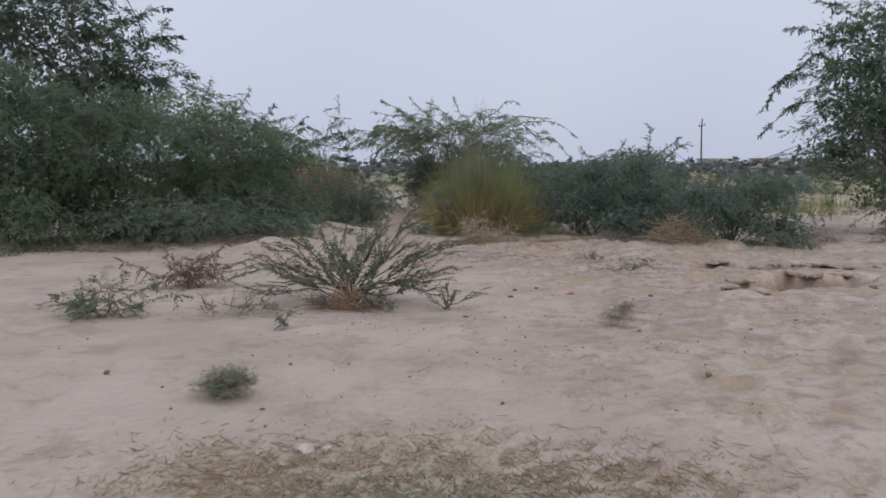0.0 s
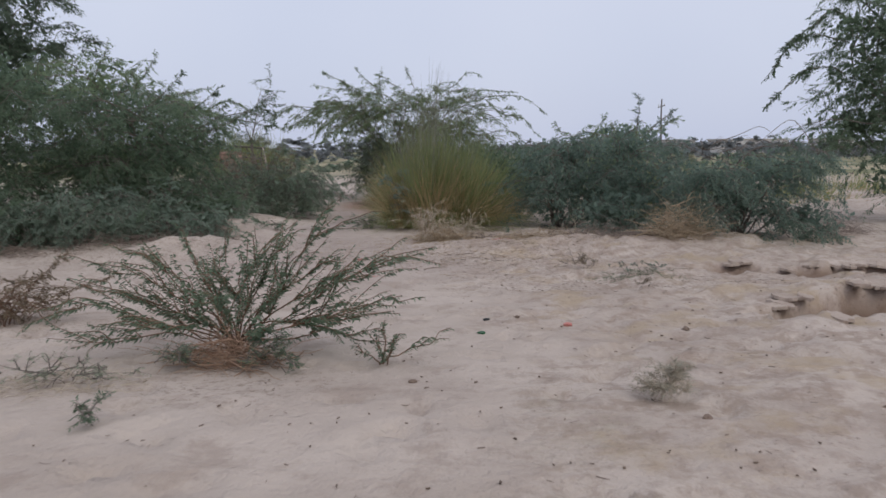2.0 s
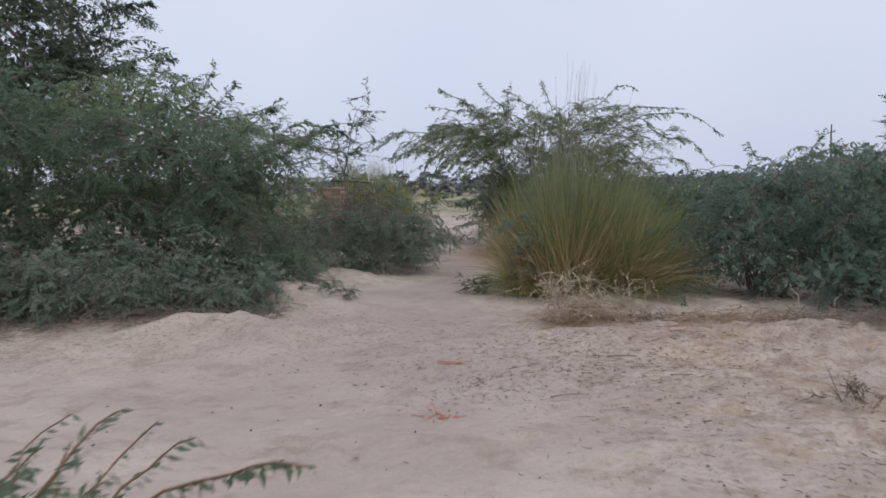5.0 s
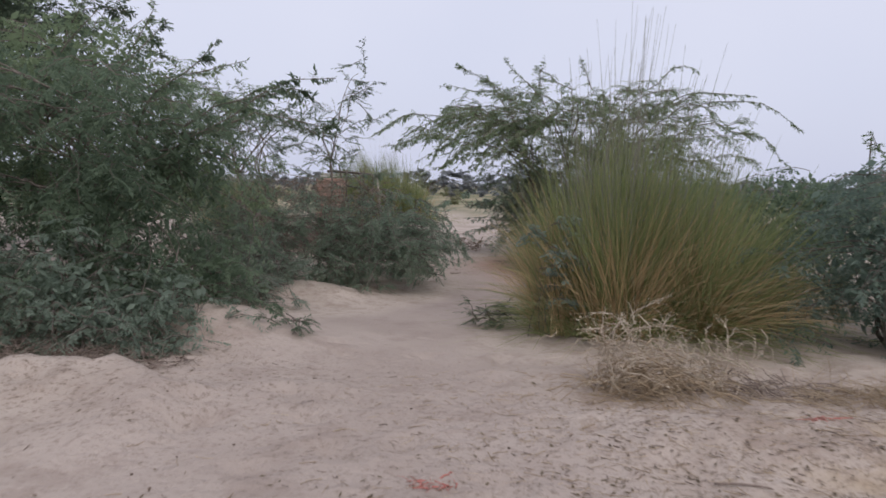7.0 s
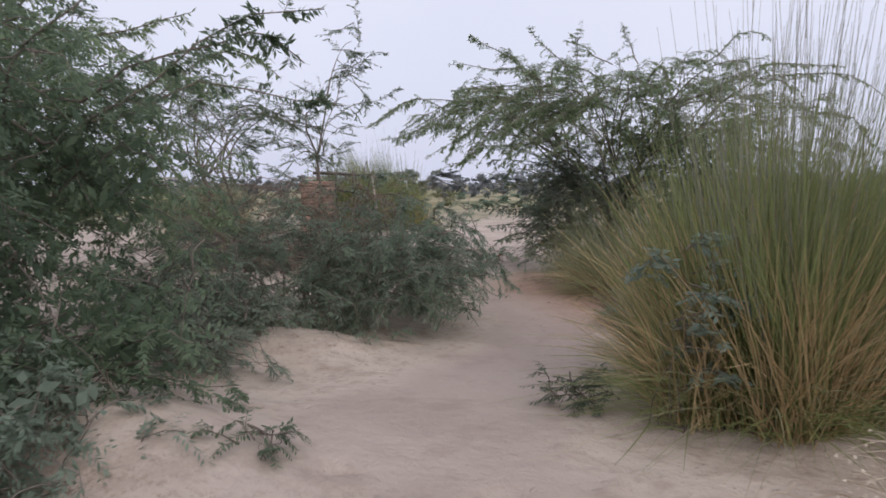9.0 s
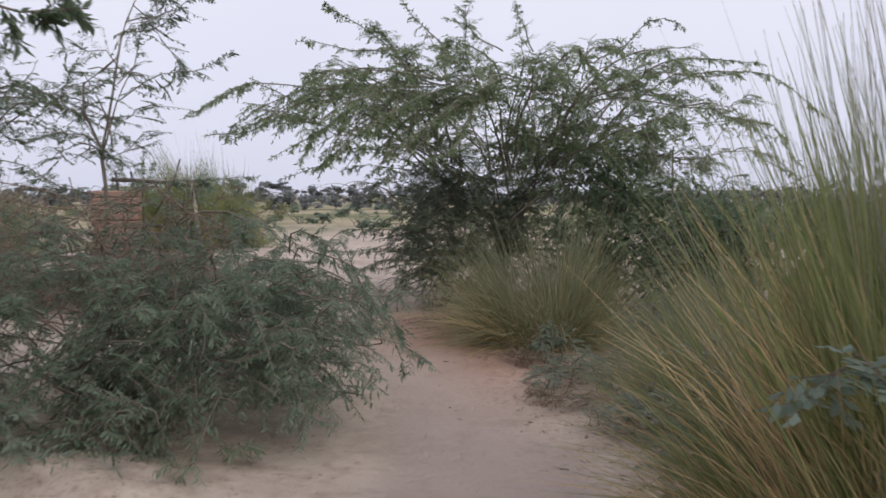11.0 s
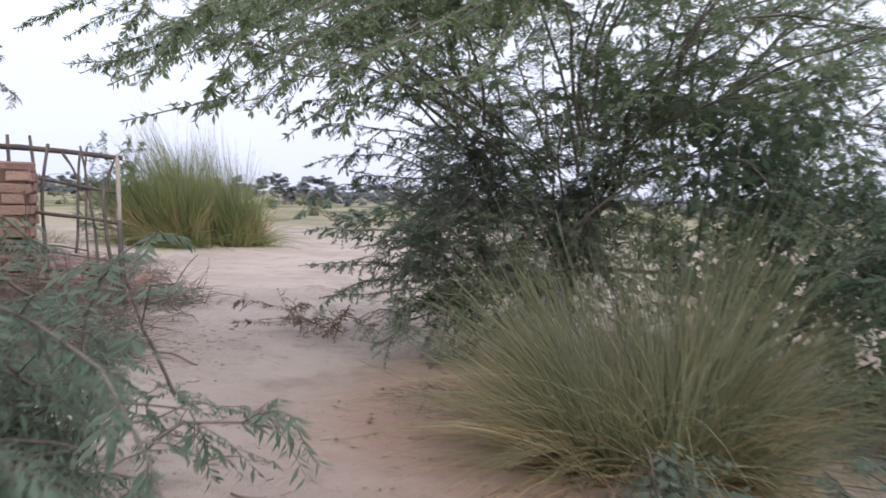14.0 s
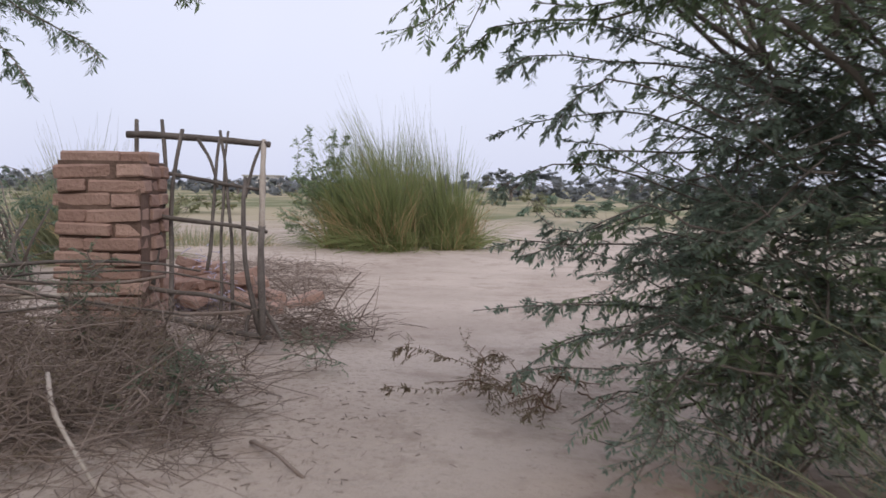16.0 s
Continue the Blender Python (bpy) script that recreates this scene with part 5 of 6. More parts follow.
sapling("seedling", (0.02, 6.55), [(-0.08, 0, 0.2), (0.02, 0.03, 0.24), (0.1, -0.03, 0.18), (-0.14, -0.04, 0.1), (0.36, -0.05, 0.15), (0.05, -0.08, 0.12), (0.12, 0.08, 0.14)], "small grey-green thorn seedling with a creeping branch", "weed", LEAF_GREY, 76, 0.034, 0.009, 0.012, 0.004, 3)
bush("cushion_weed", (-1.12, 3.97), [(0, 0, 0.05, 0.17, 0.13, 0.06), (0.03, 0, 0.09, 0.11, 0.10, 0.05)], "pale sage-green cushion of fine weed", "weed", LEAF_PALE, 77, 850, 12, 0.017, 0.0042, 0.07, 0.0, stems=16, stem_r=0.0025, bark=STRAW_PALE, fan=5, reach=1.3, twig=0.0012, skin=0.6)
bush("cushion_weed", (1.3, 5.8), [(0, 0, 0.07, 0.14, 0.12, 0.08), (0.03, 0, 0.13, 0.09, 0.08, 0.06)], "small dry grey cushion weed", "weed", LEAF_DRY, 78, 420, 10, 0.013, 0.0042, 0.07, 0.0, stems=14, stem_r=0.0025, bark=STRAW_PALE, fan=5, reach=1.3, twig=0.0012, skin=0.6)
bush("weed", (-0.4, 14.45), [(0, 0, 0.1, 0.2, 0.14, 0.1)], "small dark shrub at the reed grass's foot", "weed", LEAF_DARK, 79, 70, 18, 0.032, 0.01, 0.15, 0.3, stems=6, fan=5, reach=1.4, stem_r=0.005)
bush("weed", (-1.6, 13.3), [(0, 0, 0.07, 0.16, 0.1, 0.07)], "low green sprig on the sand bank", "weed", LEAF_GREY, 80, 40, 18, 0.03, 0.009, 0.14, 0.3, stems=5, fan=5, reach=1.4, stem_r=0.004)
bush("weed", (-1.35, 21.0), [(0, 0, 0.1, 0.35, 0.3, 0.1)], "low purplish weed creeping over the path", "weed", LEAF_BROWN, 81, 60, 16, 0.028, 0.008, 0.18, 0.2, stems=8, fan=5, reach=1.4, stem_r=0.004, bark=TWIG_RED,
     shoots=[((0, 0, 0.05), (-0.65, 0.1, 0.18), (0, 0, 0.04)), ((0, 0, 0.05), (-0.55, -0.3, 0.12), (0, 0, 0.04)), ((0, 0, 0.05), (-0.4, 0.35, 0.25), (0, 0, 0.02))])
bush("weed", (-2.5, 21.35), [(0, 0, 0.1, 0.15, 0.15, 0.1)], "thin sprig of weed beside the gate", "weed", LEAF_GREY, 82, 26, 16, 0.026, 0.008, 0.16, 0.1, stems=5, fan=5, reach=1.4, stem_r=0.004, bark=TWIG_DRY, shoots=[((0, 0, 0.04), (0.2, 0.1, 0.3), (0, 0, 0))])
bush("weed", (0.15, 17.5), [(0, 0, 0.1, 0.25, 0.4, 0.12)], "low blue-green weed along the path", "weed", LEAF_SAGE, 83, 110, 18, 0.03, 0.01, 0.16, 0.2, stems=8, fan=5, reach=1.4, stem_r=0.005)
bush("weed", (0.35, 16.2), [(0.05, 0, 0.13, 0.36, 0.45, 0.15)], "low blue-green weed along the path", "weed", LEAF_SAGE, 84, 170, 18, 0.034, 0.011, 0.2, 0.2, stems=8, fan=5, reach=1.4, stem_r=0.005)
bush("weed", (0.25, 15.4), [(-0.05, 0, 0.25, 0.3, 0.45, 0.26), (0.25, 0.3, 0.4, 0.35, 0.4, 0.35)], "blue-green weed between the grass clumps", "weed", LEAF_SAGE, 126, 220, 16, 0.034, 0.010, 0.18, 0.2, stems=8, stem_r=0.005, fan=6)
bush("weed", (0.75, 17.6), [(0, 0, 0.25, 0.4, 0.4, 0.28)], "blue-green weed between the grass clumps", "weed", LEAF_BLUE, 127, 260, 16, 0.034, 0.010, 0.2, 0.2, stems=8, stem_r=0.005, fan=6)
for k, (x, y, w) in enumerate([(-0.02, 17.0, 0.2), (0.3, 17.15, 0.26), (-0.12, 17.95, 0.14), (0.12, 16.45, 0.2)]):
    bush("grey_weed", (x, y), [(0, 0, 0.07, w, w * 1.3, 0.08)], "low grey half-dry weed at the path's edge", "weed", LEAF_SAGE if k % 2 else LEAF_BROWN, 180 + k, 90, 10, 0.018, 0.007, 0.12, 0.05, stems=8, stem_r=0.003, bark=TWIG_DRY, fan=5, reach=1.3, twig=0.002, group="grey weeds along the path")
bush("broad_leaved_weed", (0.12, 18.05), [(0, 0, 0.16, 0.14, 0.12, 0.14)], "broad-leaved pale weed before the grass clump", "weed", LEAF_SAGE, 128, 50, 7, 0.05, 0.022, 0.12, 0.1, stems=6, stem_r=0.005, reach=1.2, fan=4)
bush("broad_leaved_weed", (0.0, 14.15), [(0.05, 0, 0.72, 0.2, 0.15, 0.24), (0.1, -0.1, 0.45, 0.22, 0.15, 0.25)], "broad-leaved blue-green weed beside the reed grass", "weed", LEAF_TEAL, 85, 120, 8, 0.05, 0.022, 0.14, 0.1, stems=8, stem_r=0.006, reach=1.5)

bush("weed", (2.4, 9.7), [(0, 0, 0.02, 0.42, 0.13, 0.03)], "flat green weed patch on the crusted sand", "weed", LEAF_SAGE, 129, 420, 12, 0.012, 0.005, 0.035, 0.0, up=-0.1, stems=6, stem_r=0.003, fan=5, reach=1.2)
bush("weed", (1.95, 10.2), [(0, 0, 0.03, 0.3, 0.12, 0.04)], "flat brownish weed patch on the crusted sand", "weed", LEAF_BROWN, 130, 90, 12, 0.022, 0.007, 0.1, 0.0, stems=6, stem_r=0.003, fan=5, reach=1.2)
bush("weed", (2.1, 8.6), [(0, 0, 0.02, 0.1, 0.07, 0.03)], "tiny dark weed on the crusted sand", "weed", LEAF_BROWN, 131, 30, 10, 0.02, 0.007, 0.07, 0.0, stems=4, stem_r=0.003, fan=5, reach=1.2)

# ---- straw and dry growth ----
bush("dead_weed", (0.42, 12.72), [(0, 0, 0.24, 0.38, 0.25, 0.24), (0.1, 0, 0.36, 0.25, 0.2, 0.14)], "bleached dead weed with bare forked stems", "dry weed", STRAW_PALE, 86, 220, 3, 0.013, 0.008, 0.15, 0.05, stems=20, stem_r=0.006, bark=STRAW_PALE, fan=4, reach=1.4, twig=0.0024, skin=0.5)
bush("dead_weed", (0.95, 12.8), [(0, 0, 0.18, 0.42, 0.25, 0.18)], "bleached dead weed with bare forked stems", "dry weed", STRAW_PALE, 87, 180, 3, 0.013, 0.008, 0.13, 0.05, stems=12, stem_r=0.006, bark=STRAW_PALE, fan=4, reach=1.4, twig=0.0024, skin=0.5)
straw_heap("straw_heap", (0.68, 12.82), "low heap of brown dry stems before the reed grass", 0.40, 0.24, 0.26, 520, 91, STRAW, 0.34, 0.0026, stalks=14)
straw_heap("straw_heap", (1.3, 12.9), "flat dry brown stems on the sand", 0.4, 0.2, 0.08, 180, 90, TWIG_DRY, 0.24)
straw_heap("straw_heap", (0.32, 15.1), "fallen golden reed straw at the clump's foot", 0.34, 0.3, 0.16, 420, 116, REED_DRY, 0.4, 0.002, sag=0.2)
straw_heap("straw_heap", (-0.45, 19.45), "thin dry twigs and straw on the red earth", 0.4, 0.3, 0.05, 200, 117, TWIG_DRY, 0.2, 0.0016)
straw_heap("dry_growth", (-4.7, 11.98), "dry brown weeds along the thicket's foot", 1.3, 0.38, 0.16, 900, 88, TWIG_DRY, 0.22)
straw_heap("dry_growth", (-3.15, 12.25), "dry brown weeds along the thicket's foot", 0.8, 0.34, 0.14, 600, 89, TWIG_DRY, 0.2)
straw_heap("dry_growth", (-2.35, 12.5), "dry brown weeds in the hollow behind the sand rim", 0.42, 0.22, 0.1, 300, 118, TWIG_DRY, 0.16)
straw_heap("dry_growth", (-6.6, 11.8), "dry brown weeds along the thicket's foot", 0.9, 0.35, 0.18, 450, 119, TWIG_DRY, 0.25)
straw_heap("straw_heap", (2.0, 12.7), "low heap of pale dry straw", 0.7, 0.25, 0.15, 420, 92, STRAW, 0.3)
straw_heap("dry_bush", (3.55, 11.98), "dry brown leafless bush", 0.36, 0.28, 0.5, 520, 93, STRAW, 0.4, 0.0032, sag=0.1, wobble=0.02)
straw_heap("dry_bush", (2.7, 12.3), "flat dry brown plants", 0.75, 0.3, 0.2, 520, 94, TWIG_DRY, 0.3)
straw_heap("dry_bush", (5.9, 12.9), "grey dry weeds on the open sand", 0.6, 0.3, 0.35, 360, 95, TWIG_DRY, 0.35)
straw_heap("dry_bush", (7.4, 12.6), "grey dry weeds on the open sand", 0.6, 0.3, 0.35, 360, 96, TWIG_DRY, 0.35)

straw_heap("dry_growth", (-4.9, 25.2), "low dry brown weeds beside the path", 1.0, 0.9, 0.16, 700, 97, TWIG_DRY, 0.3)
straw_heap("dry_growth", (-4.0, 24.0), "low dry brown weeds beside the path", 0.6, 0.7, 0.14, 400, 98, TWIG_DRY, 0.3)
tussock("low_grass", (-8.0, 29.0), "low yellowish grass on the far sand", 1.2, 0.4, 900, 100, REED_FAR, 0.7, (0, 0), 0, 1, 0.4, 0.004, category="grass")

for k, (x, y, b, h) in enumerate([(8.6, 20.5, 1.6, 0.6), (11.5, 23.0, 2.0, 0.7), (6.9, 21.5, 1.2, 0.5), (14.0, 21.0, 1.8, 0.6)]):
    tussock("low_grass", (x, y), "low olive-yellow grass on the far flat", b, h, 700, 196 + k, REED, 0.6, (0, 0), 0, 1, 0.5, 0.006, category="grass", group="grass on the far flat")

# ---- the brick pillar ----
def brick_mesh(name, l, w, h, seed):
    r = random.Random(seed)
    bm = bmesh.new()
    bmesh.ops.create_cube(bm, size=1)
    bmesh.ops.scale(bm, vec=(l, w, h), verts=bm.verts)
    bmesh.ops.bevel(bm, geom=list(bm.edges), offset=0.009, segments=1, affect="EDGES", profile=0.5)
    for v in bm.verts:
        v.co += Vector((r.uniform(-1, 1), r.uniform(-1, 1), r.uniform(-1, 1))) * 0.005
    me = bpy.data.meshes.new(name)
    bm.to_mesh(me)
    bm.free()
    me.materials.append(BRICK)
    return me


BRICKS = [brick_mesh("brick", 0.31, 0.15, 0.071, 200 + k) for k in range(4)]
HALF = [brick_mesh("brick", 0.15, 0.15, 0.071, 220 + k) for k in range(3)]


def build_pillar(at, yaw):
    r = random.Random(7)
    ob = thing("brick_pillar", (at[0], at[1], ground_z(*at) - 0.03), "square pillar of rough reddish mud bricks", "pillar")
    ob.rotation_euler = (0, 0, radians(yaw))
    bm = bmesh.new()
    bmesh.ops.create_cube(bm, size=1, matrix=Matrix.Translation((0.24, 0.24, 0.54)) @ Matrix.Diagonal((0.45, 0.45, 1.08, 1)))
    part("mortar", bm, MUD, ob, "dark mud mortar")
    pitch = 0.082
    for c in range(13):
        z = 0.04 + c * pitch
        flip = c % 2
        rows = [(0.155, 0.075, 0, 1), (0.40, 0.075, 0, 0), (0.075, 0.075 + 0.16, 0, 0), (0.405, 0.235, 0, 0), (0.155, 0.405, 0, 1), (0.40, 0.405, 0, 0)]
        if flip:
            rows = [(0.075, 0.075, 0, 0), (0.32, 0.075, 0, 1), (0.075, 0.245, 0, 0), (0.405, 0.245, 0, 0), (0.075, 0.405, 0, 0), (0.32, 0.405, 0, 1)]
        for x, y, a, long in rows:
            b = new("brick", r.choice(BRICKS if long else HALF))
            b.parent = ob
            b.location = (x + r.uniform(-0.018, 0.018), y + r.uniform(-0.02, 0.014), z + r.uniform(-0.005, 0.005))
            b.rotation_euler = (r.uniform(-0.03, 0.03), r.uniform(-0.035, 0.035), r.uniform(-0.07, 0.07))
    for x, y, a in ((0.12, 0.16, 0.2), (0.3, 0.22, -0.1)):
        b = new("brick", BRICKS[1])
        b.parent = ob
        b.location = (x + 0.03, y, 0.04 + 13 * pitch - 0.008)
        b.rotation_euler = (0, 0, a)
    return ob


build_pillar((-4.07, 21.35), 18)


# ---- the stick gate beside it ----
def pole_line(a, b, ra, rb, seed, bend=0.02, k=8):
    r = rng_of(seed)
    line = curve_pts(a, b, (r.normal(0, bend), r.normal(0, bend), r.normal(0, bend)), r, k, 0.008)
    return tubes(line[None], (np.linspace(ra, rb, k) * r.uniform(0.88, 1.12, k))[None], 7)


def capped(v, f, sides=7):
    """Closes both ends of one tube with triangles."""
    n = len(v)
    v = np.concatenate([v, v[:sides].mean(0)[None], v[-sides:].mean(0)[None]])
    a = np.arange(sides)
    ends = np.stack([np.roll(a, -1), a, np.full(sides, n), np.full(sides, n)], 1)
    tail = np.stack([n - sides + a, n - sides + np.roll(a, -1), np.full(sides, n + 1), np.full(sides, n + 1)], 1)
    return v, f, np.concatenate([ends, tail])[:, :3]


def stick(name, parent, a, b, ra, rb, seed, mat, label="", bend=0.02):
    v, f = pole_line(a, b, ra, rb, seed, bend)
    v, f, caps = capped(v, f)
    me = bpy.data.meshes.new(name)
    me.from_pydata([tuple(p) for p in v], [], [tuple(q) for q in f] + [tuple(q) for q in caps])
    me.polygons.foreach_set("use_smooth", np.ones(len(me.polygons), bool))
    me.materials.append(mat)
    return put(name, me, parent, label)


def build_gate():
    ob = thing("stick_gate", (-3.2, 21.9, ground_z(-3.2, 21.9)), "leaning gate of rough sticks lashed together", "gate")
    tl, tr, bl, br = np.array([-0.86, 0.10, 1.25]), np.array([-0.02, 0.28, 1.20]), np.array([-0.66, -0.38, 0.16]), np.array([0.25, -0.26, 0.10])

    def on(u, v):
        return (tl * (1 - u) + tr * u) * v + (bl * (1 - u) + br * u) * (1 - v)

    stick("rail", ob, on(-0.03, 1.0), on(1.03, 1.0), 0.024, 0.021, 1, WOOD_GREY, "thick dark top rail")
    stick("rail", ob, on(0.25, 0.80), on(1.0, 0.74), 0.013, 0.010, 2, WOOD_GREY)
    stick("rail", ob, on(0.2, 0.56), on(1.02, 0.52), 0.015, 0.011, 3, WOOD_GREY)
    stick("rail", ob, on(0.1, 0.18), on(1.0, 0.12), 0.014, 0.011, 4, WOOD_GREY)
    stick("rail", ob, on(0.0, 0.08), on(1.05, 0.0), 0.020, 0.016, 5, WOOD_GREY)
    for k, (u0, u1, lo, hi, rr) in enumerate([(0.06, 0.03, 0.3, 1.09, 0.018), (0.26, 0.22, 0.2, 1.1, 0.015), (0.40, 0.38, 0.05, 1.05, 0.016), (0.62, 0.66, 0.3, 1.02, 0.012), (0.80, 0.66, 0.1, 1.06, 0.012), (0.72, 0.72, 0.05, 1.06, 0.010), (0.98, 0.86, 0.02, 0.80, 0.016)]):
        stick("upright", ob, on(u0, lo), on(u1, hi), rr, rr * 0.8, 20 + k, WOOD_GREY)
    stick("upright", ob, on(0.86, 0.70), on(0.97, 1.0), 0.012, 0.010, 31, WOOD_GREY)
    stick("upright", ob, on(0.5, 1.0), on(0.66, 0.74), 0.011, 0.008, 32, WOOD_GREY)
    stick("post", ob, on(0.98, 0.5), on(0.985, 1.02), 0.020, 0.017, 33, WOOD_PALE, "pale peeled end post")
    stick("post", ob, on(1.0, -0.03), on(0.98, 0.55), 0.020, 0.020, 34, WOOD_GREY)
    stick("brace", ob, on(1.0, 0.14), on(1.12, 0.0), 0.014, 0.012, 35, WOOD_GREY)
    stick("brace", ob, on(0.94, 0.16), on(0.9, -0.02), 0.012, 0.010, 36, WOOD_GREY)
    return ob


build_gate()

# ---- fallen bricks behind the gate ----
rr = random.Random(12)
for k in range(32):
    x, y = -4.1 + rr.gauss(0, 0.24), 22.95 + rr.gauss(0, 0.22)
    lift = max(0.0, 0.45 - 0.9 * math.hypot(x + 4.1, y - 22.95))
    b = tagged(new("loose_brick", rr.choice(BRICKS)), "loose reddish mud brick in a heap", "brick", "fallen bricks behind the gate")
    b.matrix_basis = pose(x, y, ground_z(x, y) + 0.03 + rr.uniform(0.3, 1) * lift, rr.uniform(-20, 20), rr.uniform(-20, 20), rr.uniform(0, 180))

# ---- brushwood along the path ----
straw_heap("brush_pile", (-3.5, 20.45), "low pile of dry grey thorn twigs", 1.15, 0.8, 0.42, 1000, 101, TWIG_DRY, 0.42, 0.0027, "brushwood", sag=0.1, wobble=0.018)
straw_heap("brush_pile", (-2.9, 19.9), "low pile of dry grey thorn twigs", 0.7, 0.6, 0.26, 600, 102, TWIG_DRY, 0.32, 0.0022, "brushwood", sag=0.1, wobble=0.018)
straw_heap("brush_pile", (-4.9, 21.0), "low pile of dry grey thorn twigs", 0.9, 0.6, 0.45, 1000, 103, TWIG_DRY, 0.5, 0.0034, "brushwood", sag=0.1, wobble=0.018)
straw_heap("brush_pile", (-3.1, 22.2), "dry twigs heaped under the gate", 0.7, 0.3, 0.3, 500, 104, TWIG_DRY, 0.35, 0.003, "brushwood", sag=0.1, wobble=0.018)


for k, (x, y, w, d, h) in enumerate([(-3.55, 20.5, 0.95, 0.6, 0.3), (-2.95, 20.05, 0.6, 0.55, 0.2), (-4.7, 20.5, 0.8, 0.6, 0.32), (-3.2, 21.0, 0.6, 0.3, 0.25)]):
    bush("dry_thorn_brush", (x, y), [(0, 0, h * 0.5, w, d, h * 0.55), (-w * 0.3, 0, h * 0.7, w * 0.5, d * 0.6, h * 0.4)], "cut dry thorn branches with a few withered leaves", "brushwood", LEAF_BROWN, 140 + k, 620, 5, 0.022, 0.008, 0.17, 0.05, stems=14, stem_r=0.008, bark=TWIG_DRY, fan=7, twig=0.0028, skin=0.6, group="cut thorn brush")


def loose_pole(a, b, ra, rb, seed, mat, label, bend=0.03):
    a, b = np.array(a, float), np.array(b, float)
    ob = thing("branch", tuple(a), label, "branch", "loose branches")
    stick("wood", ob, (0, 0, 0), tuple(b - a), ra, rb, seed, mat, "", bend)
    return ob


loose_pole((-2.88, 19.96, 0.31), (-2.38, 19.64, 0.02), 0.009, 0.007, 61, WOOD_PALE, "long pale peeled stick leaning on the brush")
loose_pole((-4.6, 20.75, 0.40), (-3.45, 21.05, 0.42), 0.019, 0.010, 62, WOOD_PALE, "long grey bent branch on the brush pile")
loose_pole((-4.7, 20.9, 0.46), (-3.3, 21.25, 0.50), 0.015, 0.008, 63, TWIG_DRY, "long grey bent branch on the brush pile")
loose_pole((-3.7, 21.2, 0.35), (-2.95, 21.5, 0.30), 0.014, 0.007, 64, TWIG_DRY, "grey forked branch against the gate")
loose_pole((-2.25, 20.25, 0.04), (-1.92, 20.0, 0.03), 0.009, 0.006, 65, TWIG_DRY, "short brown stick on the sand")

rb = random.Random(21)
for k in range(13):
    x, y, z = rb.uniform(-5.0, -4.2), rb.uniform(20.6, 21.1), rb.uniform(0.30, 0.52)
    loose_pole((x, y, z), (x + rb.uniform(0.7, 1.5), y + rb.uniform(0.0, 0.35), z + rb.uniform(-0.12, 0.06)), rb.uniform(0.006, 0.013), 0.005, 210 + k, TWIG_DRY if k % 3 else WOOD_GREY, "long grey bent branch on the brush pile", 0.05)
bush("weed", (-3.5, 20.85), [(0, 0, 0.3, 0.16, 0.14, 0.2), (0.1, 0, 0.5, 0.1, 0.1, 0.12)], "thin green weed growing through the brush", "weed", LEAF_GREY, 230, 70, 14, 0.026, 0.008, 0.14, 0.1, stems=6, stem_r=0.004, fan=5, reach=1.4)
bush("weed", (-2.75, 20.45), [(0, 0, 0.14, 0.25, 0.2, 0.12)], "low green weed at the brush pile's edge", "weed", LEAF_GREY, 231, 110, 14, 0.024, 0.008, 0.14, 0.1, stems=6, stem_r=0.004, fan=5, reach=1.4)

for k, (x, y, dx, dy) in enumerate([(0.1, 11.1, 0.14, 0.05), (0.75, 11.45, 0.2, -0.06), (0.35, 10.35, 0.22, 0.03), (1.1, 10.9, 0.15, 0.1), (1.9, 11.6, 0.2, 0.05), (-1.5, 18.55, 0.16, 0.06), (-1.3, 18.3, 0.14, -0.08), (-1.75, 18.9, 0.2, -0.05), (-0.05, 16.9, 0.18, 0.1)]):
    z0, z1 = ground_z(x, y), ground_z(x + dx, y + dy)
    loose_pole((x, y, z0 + 0.012), (x + dx, y + dy, z1 + 0.02), 0.005, 0.003, 170 + k, TWIG_DRY, "short dry twig lying on the sand", 0.012)

# ---- stones, clods and scraps on the sand ----
def lump(name, at, size, mat, seed, label, category, group="", flat=0.6):
    r = random.Random(seed)
    bm = bmesh.new()
    bmesh.ops.create_icosphere(bm, subdivisions=2, radius=1)
    off = Vector((r.uniform(0, 50), r.uniform(0, 50), 0))
    for v in bm.verts:
        v.co *= 1 + 0.55 * noise.noise(v.co * 1.3 + off) + 0.2 * noise.noise(v.co * 3.5 + off)
        v.co = Vector((v.co.x * size, v.co.y * size * r.uniform(0.75, 0.8), v.co.z * size * flat))
    me = bpy.data.meshes.new(name)
    bm.to_mesh(me)
    bm.free()
    me.materials.append(mat)
    ob = tagged(new(name, me), label, category, group)
    ob.matrix_basis = pose(at[0], at[1], ground_z(*at) + size * flat * 0.35, 0, 0, r.uniform(0, 360))
    return ob


lump("stone", (-0.58, 3.25), 0.045, STONE, 1, "pale rough stone on the dry grass", "stone", "stones on the dry grass")
lump("stone", (-0.49, 3.27), 0.025, STONE, 2, "pale rough stone on the dry grass", "stone", "stones on the dry grass")
for k, (x, y, s) in enumerate([(1.38, 5.5, 0.035), (0.18, 6.2, 0.03), (0.9, 7.6, 0.025), (2.2, 5.6, 0.025), (-0.9, 4.6, 0.02), (1.9, 7.2, 0.04), (2.7, 6.0, 0.03), (-1.9, 4.4, 0.03), (0.3, 3.9, 0.02), (1.5, 4.4, 0.03)]):
    lump("clod", (x, y), s * 0.7, CLOD, 30 + k, "dark clod of earth on the sand", "clod", "clods on the sand")
